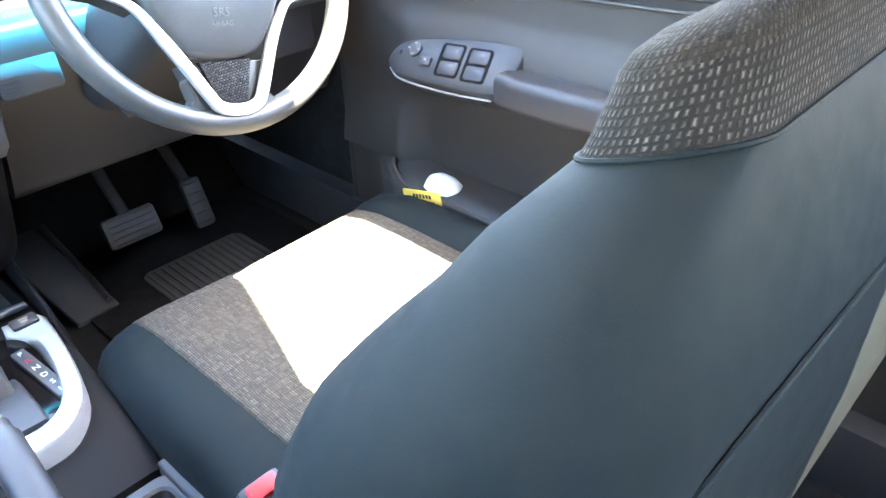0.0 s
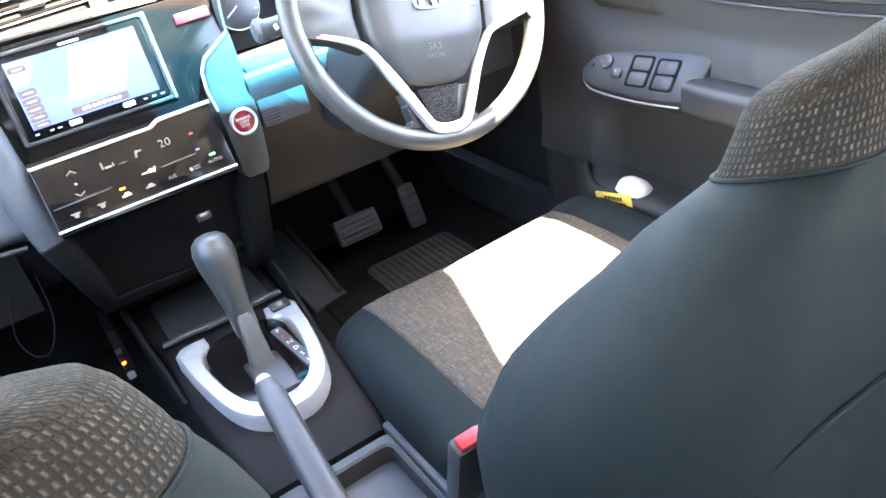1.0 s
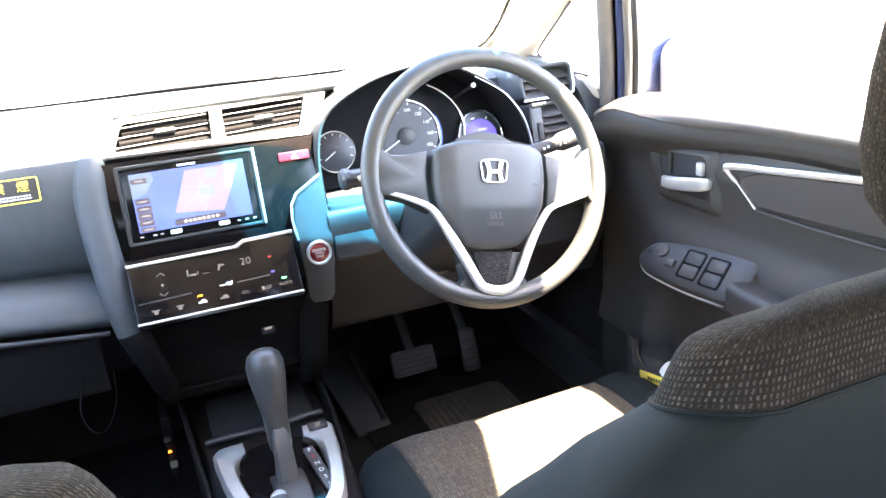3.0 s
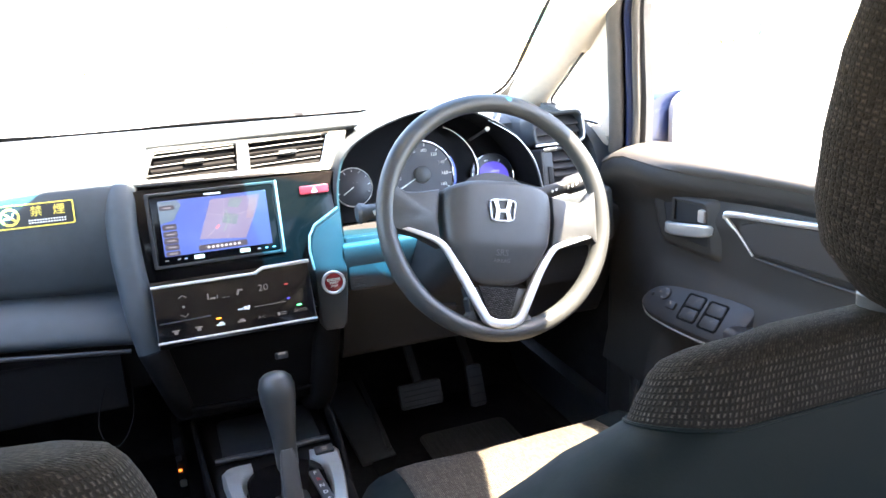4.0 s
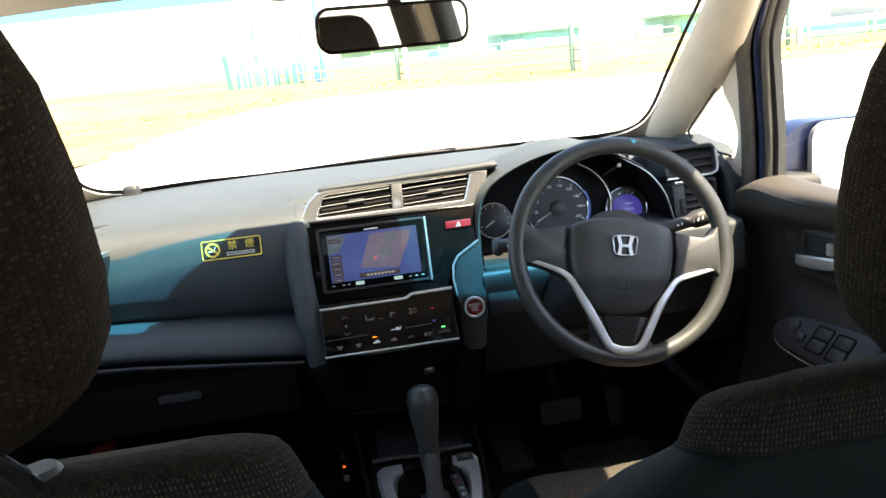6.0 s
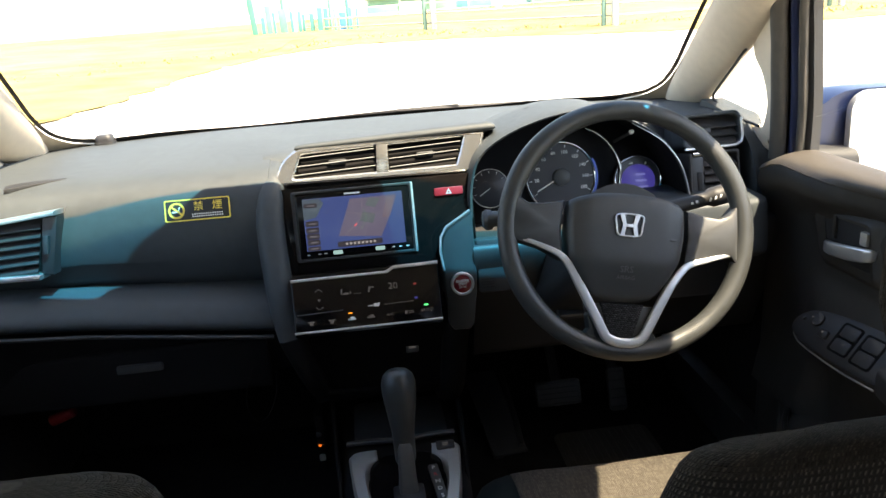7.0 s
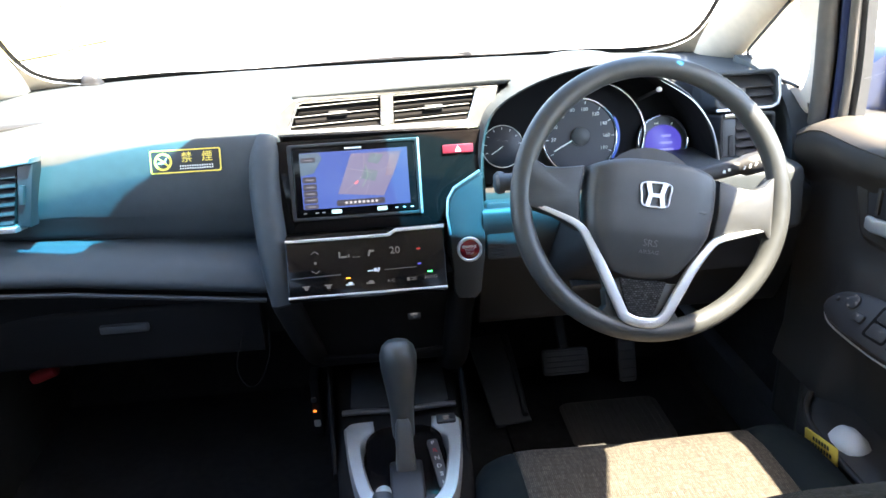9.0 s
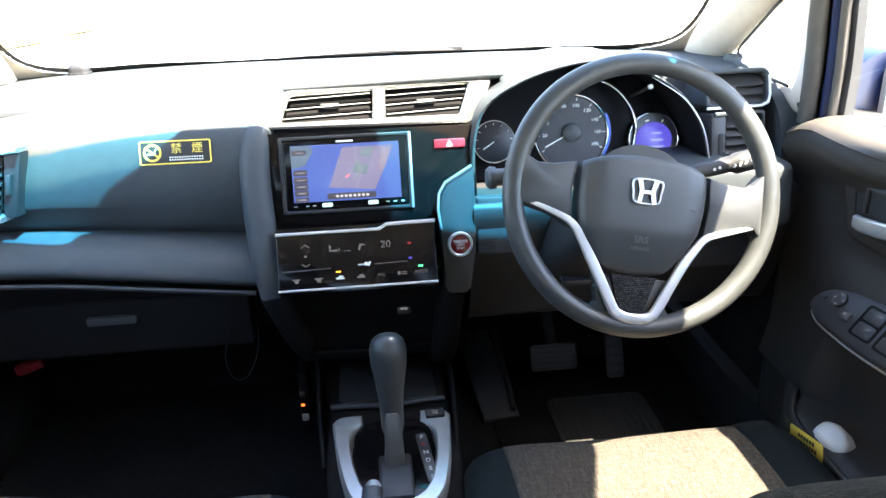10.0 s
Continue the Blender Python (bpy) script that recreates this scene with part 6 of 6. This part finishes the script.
    part("headrest", loft([hring(*q) for q in ((foot - 0.014, 0.06, 0.05), (foot - 0.003, 0.090, 0.08), (0.8 * foot + 0.020, 0.111, 0.10), (0.4 * foot + 0.045, 0.119, 0.108), (0.085, 0.123, 0.11), (0.13, 0.1225, 0.11), (0.18, 0.118, 0.10), (0.215, 0.108, 0.085), (0.237, 0.091, 0.06), (0.248, 0.062, 0.03))]), HEADREST_CLOTH, s, "dark looped cloth headrest", 60)
    return s


seat(0.354, 0.0, 0.016, 0.0, 0.0, 0.012, 1.0, 0.002)
passenger_seat = seat(-0.312, 0.02, -0.035, 0.042, -0.075, 0.0, 0.22, 0.009, 0.024)
passenger_seat["label"] = "front passenger seat in brown woven cloth and dark vinyl"
bk = thing("belt_buckle", (0.084, -0.42, 0.5), "black seat belt buckle with a red release button", "belt buckle")
BM = Matrix.Translation((0.084, -0.405, 0.608)) @ Matrix.Rotation(radians(18), 4, "X")
part("housing", boxm(0.034, 0.020, 0.10, BM, 0.006), HARD, bk)
part("release", boxm(0.024, 0.014, 0.009, BM @ Matrix.Translation((0, 0, 0.05)), 0.004), RED, bk, "red release button")
part("stalk", boxm(0.03, 0.014, 0.14, Matrix.Translation((0.089, -0.43, 0.52)) @ Matrix.Rotation(radians(10), 4, "X"), 0.004), RUBBER, bk)

# ---- centre console ----
console = thing("centre_console", (0.02, -0.1, 0.3), "black centre console with a silver shift surround", "centre console")


def cons_ring(y, x0, x1, z, z0=0.30):
    return [V(x, y, zz) for x, zz in rrect(x1 - x0, z - z0, 0.015, 4, (x0 + x1) / 2, (z + z0) / 2)]


# console body in the shade-darkened black
part("front_body", loft([cons_ring(*q) for q in ((0.40, -0.10, 0.122, 0.49), (0.30, -0.098, 0.124, 0.49), (0.125, -0.085, 0.126, 0.492), (0.12, -0.085, 0.126, 0.493), (-0.04, -0.075, 0.118, 0.488), (-0.12, -0.068, 0.112, 0.478), (-0.16, -0.066, 0.110, 0.462))]), SHADED_BLACK, console)
part("tray_floor", boxm(0.16, 0.42, 0.012, pose(0.022, -0.37, 0.425), 0.003), HARD, console)
for x0 in (-0.066, 0.110):
    part("tray_wall", loft([[V(x0 + u, y, z) for u, z in rrect(0.018, h, 0.006, 3, 0, 0.30 + h / 2)] for y, h in ((-0.155, 0.165), (-0.3, 0.17), (-0.62, 0.17))]), HARD, console)
part("tray_rear", boxm(0.18, 0.02, 0.15, pose(0.022, -0.61, 0.375), 0.004), HARD, console)
part("tray_rim", band(rrect(0.118, 0.44, 0.018, 5), rrect(0.090, 0.405, 0.012, 5), -0.03, 0.004, Matrix.Translation((0.050, -0.385, 0.456)), 0.003), HARD, console, "raised rim round the tray")
part("tray_mat", slab(rrect(0.088, 0.40, 0.010, 4), 0, 0.003, Matrix.Translation((0.050, -0.385, 0.431)), 0.001), GREY, console, "grey rubber tray mat")
part("brake_plate", slab(rrect(0.058, 0.44, 0.012, 4), -0.02, 0.003, Matrix.Translation((-0.040, -0.385, 0.456)), 0.003), HARD, console, "plate round the handbrake")
part("lower_side", loft([cons_ring(*q) for q in ((-0.155, -0.06, 0.10, 0.43), (-0.62, -0.06, 0.10, 0.42))]), HARD, console)
for x0, s in ((-0.092, -1), (0.126, 1)):
    part("side_blade", loft([[V(x0 + s * (d + u), y, z + h - 0.018) for u, h in rrect(0.007, tall, 0.003, 3)] for y, d, z, tall in ((0.42, 0.014, 0.524, 0.05), (0.30, 0.008, 0.518, 0.05), (0.20, 0.003, 0.512, 0.046), (0.14, -0.001, 0.508, 0.040), (0.09, -0.005, 0.502, 0.026), (0.05, -0.008, 0.494, 0.012))]), SHADED_BLACK, console, "thin black side wall of the tray")
PL = Matrix.Translation((0.022, 0.01, 0.503)) @ Matrix.Rotation(radians(3), 4, "X")
outer = curve([(*q, 0) for q in ((-0.046, 0.112), (-0.088, 0.110), (-0.090, 0.08), (-0.082, 0.01), (-0.066, -0.06), (-0.035, -0.098), (0, -0.106), (0.035, -0.098), (0.066, -0.06), (0.082, 0.01), (0.090, 0.08), (0.088, 0.110), (0.046, 0.112))], 4)
inner = curve([(*q, 0) for q in ((-0.046, 0.108), (-0.046, 0.095), (-0.062, 0.065), (-0.060, 0.01), (-0.046, -0.045), (-0.026, -0.068), (0, -0.074), (0.026, -0.068), (0.046, -0.045), (0.060, 0.01), (0.062, 0.065), (0.046, 0.095), (0.046, 0.108))], 4)
rings = []
for a, b in zip(outer, inner):
    p, q = PL @ V(a.x, a.y, 0), PL @ V(b.x, b.y, 0)
    up = V(0, 0, 1)
    rings.append([p - up * 0.02, p + up * 0.004, p + (q - p) * 0.12 + up * 0.010, p + (q - p) * 0.85 + up * 0.011, q + up * 0.006, q - up * 0.02])
part("shift_surround", loft(rings), SILVER, console, "silver U-shaped shift surround", 50)
# flat dark slab in place of a hollow, its colour giving the recess's shade
part("tray_recess", slab(rrect(0.165, 0.13, 0.012, 4), 0, 0.003, Matrix.Translation((0.02, 0.262, 0.4905)), 0.001), RUBBER, console, "dark slab standing in for the shaded tray recess")
part("tray_lip", sweep(curve([V(-0.075, 0.178, 0.500), V(-0.04, 0.174, 0.503), V(0.02, 0.166, 0.505), V(0.08, 0.174, 0.503), V(0.112, 0.178, 0.500)], 5), rrect(0.010, 0.008, 0.003, 3)), GREY, console)
gate = part("gate_plate", slab(rrect(0.118, 0.18, 0.04, 5, 0, 0.015), -0.02, 0.003, PL, 0.001), PIANO, console, "gloss black shift gate")
LP = at_uv(PL, 0.047, 0.008, 0.003, 6)
ind = part("gear_indicator", slab(rrect(0.016, 0.105, 0.003, 3), 0, 0.005, LP, 0.001), GREY, console, "gear letters strip")
for i, ch in enumerate("PRNDSL"):
    part("gear_letter", letters(ch, 0.011, at_uv(LP, 0, 0.043 - 0.0172 * i, 0.0054)), RED if ch == "R" else WHITE_MARK, ind)
EB = at_uv(PL, 0.068, 0.100, 0.011)
eb = part("hold_button", slab(rrect(0.030, 0.020, 0.003, 3), 0, 0.004, EB, 0.001), HARD, console)
part("button_mark", merge(bar(0.010, 0.002, at_uv(EB, 0, 0.003, 0.004)), bar(0.008, 0.004, at_uv(EB, 0, -0.003, 0.004))), DIM_MARK, eb)
shift = thing("shift_lever", (0.022, 0.03, 0.50), "black automatic shift lever with a rounded grip", "shift lever")
part("base_slide", loft([[V(0.022 + x, y, z + h) for x, h in rrect(0.048, 0.012, 0.005, 4)] for y, z in ((0.030, 0.504), (0.012, 0.510), (-0.012, 0.512), (-0.04, 0.509), (-0.058, 0.503))]), HARD, shift, "curved black slide in the gate")
SH = Matrix.Translation((0.022, 0.022, 0.525)) @ Matrix.Rotation(radians(-17), 4, "X")
part("stem", loft([[SH @ V(x, y, w) for x, y in rrect(a, b, 0.007, 4)] for w, a, b in ((-0.012, 0.030, 0.03), (0.01, 0.025, 0.026), (0.04, 0.024, 0.024))]), GREY, shift, "dark grey lever neck")
part("neck_sleeve", loft([[SH @ V(x, y - 0.016, w) for x, y in rrect(a, b, 0.006, 4)] for w, a, b in ((-0.016, 0.029, 0.014), (0.0, 0.027, 0.016), (0.032, 0.025, 0.016), (0.052, 0.022, 0.014), (0.060, 0.016, 0.008))]), CREAM, shift, "grey sleeve on the lever neck")
part("grip", loft([[SH @ V(x, y - o, w) for x, y in circle(a, 24, b)] for w, a, b, o in ((0.028, 0.0145, 0.014, 0), (0.032, 0.016, 0.016, 0), (0.075, 0.0175, 0.019, 0), (0.105, 0.0220, 0.024, 0), (0.132, 0.0262, 0.029, 0.001), (0.150, 0.0268, 0.029, 0.001), (0.163, 0.0230, 0.026, 0.001), (0.170, 0.015, 0.018, 0.001), (0.1725, 0.006, 0.008, 0.001))]), RIM, shift, "black rounded grip", 60)
brake = thing("handbrake", (-0.015, -0.4, 0.45), "dark grey handbrake lever with a silver button", "handbrake")
part("lever", sweep(curve([V(-0.010, -0.142, 0.592), V(-0.012, -0.18, 0.585), V(-0.016, -0.26, 0.566), V(-0.022, -0.40, 0.525), V(-0.025, -0.50, 0.47)], 5), rrect(0.032, 0.031, 0.013, 5), scale=[0.8] * 3 + [1.0] * 18), HARD, brake)
part("button", lathe([(0.010, -0.005), (0.010, 0.008), (0.007, 0.011), (0.001, 0.0115)], Matrix.Translation((-0.009, -0.140, 0.593)) @ Matrix.Rotation(radians(-98), 4, "X"), 16), SILVER, brake, "silver release button")
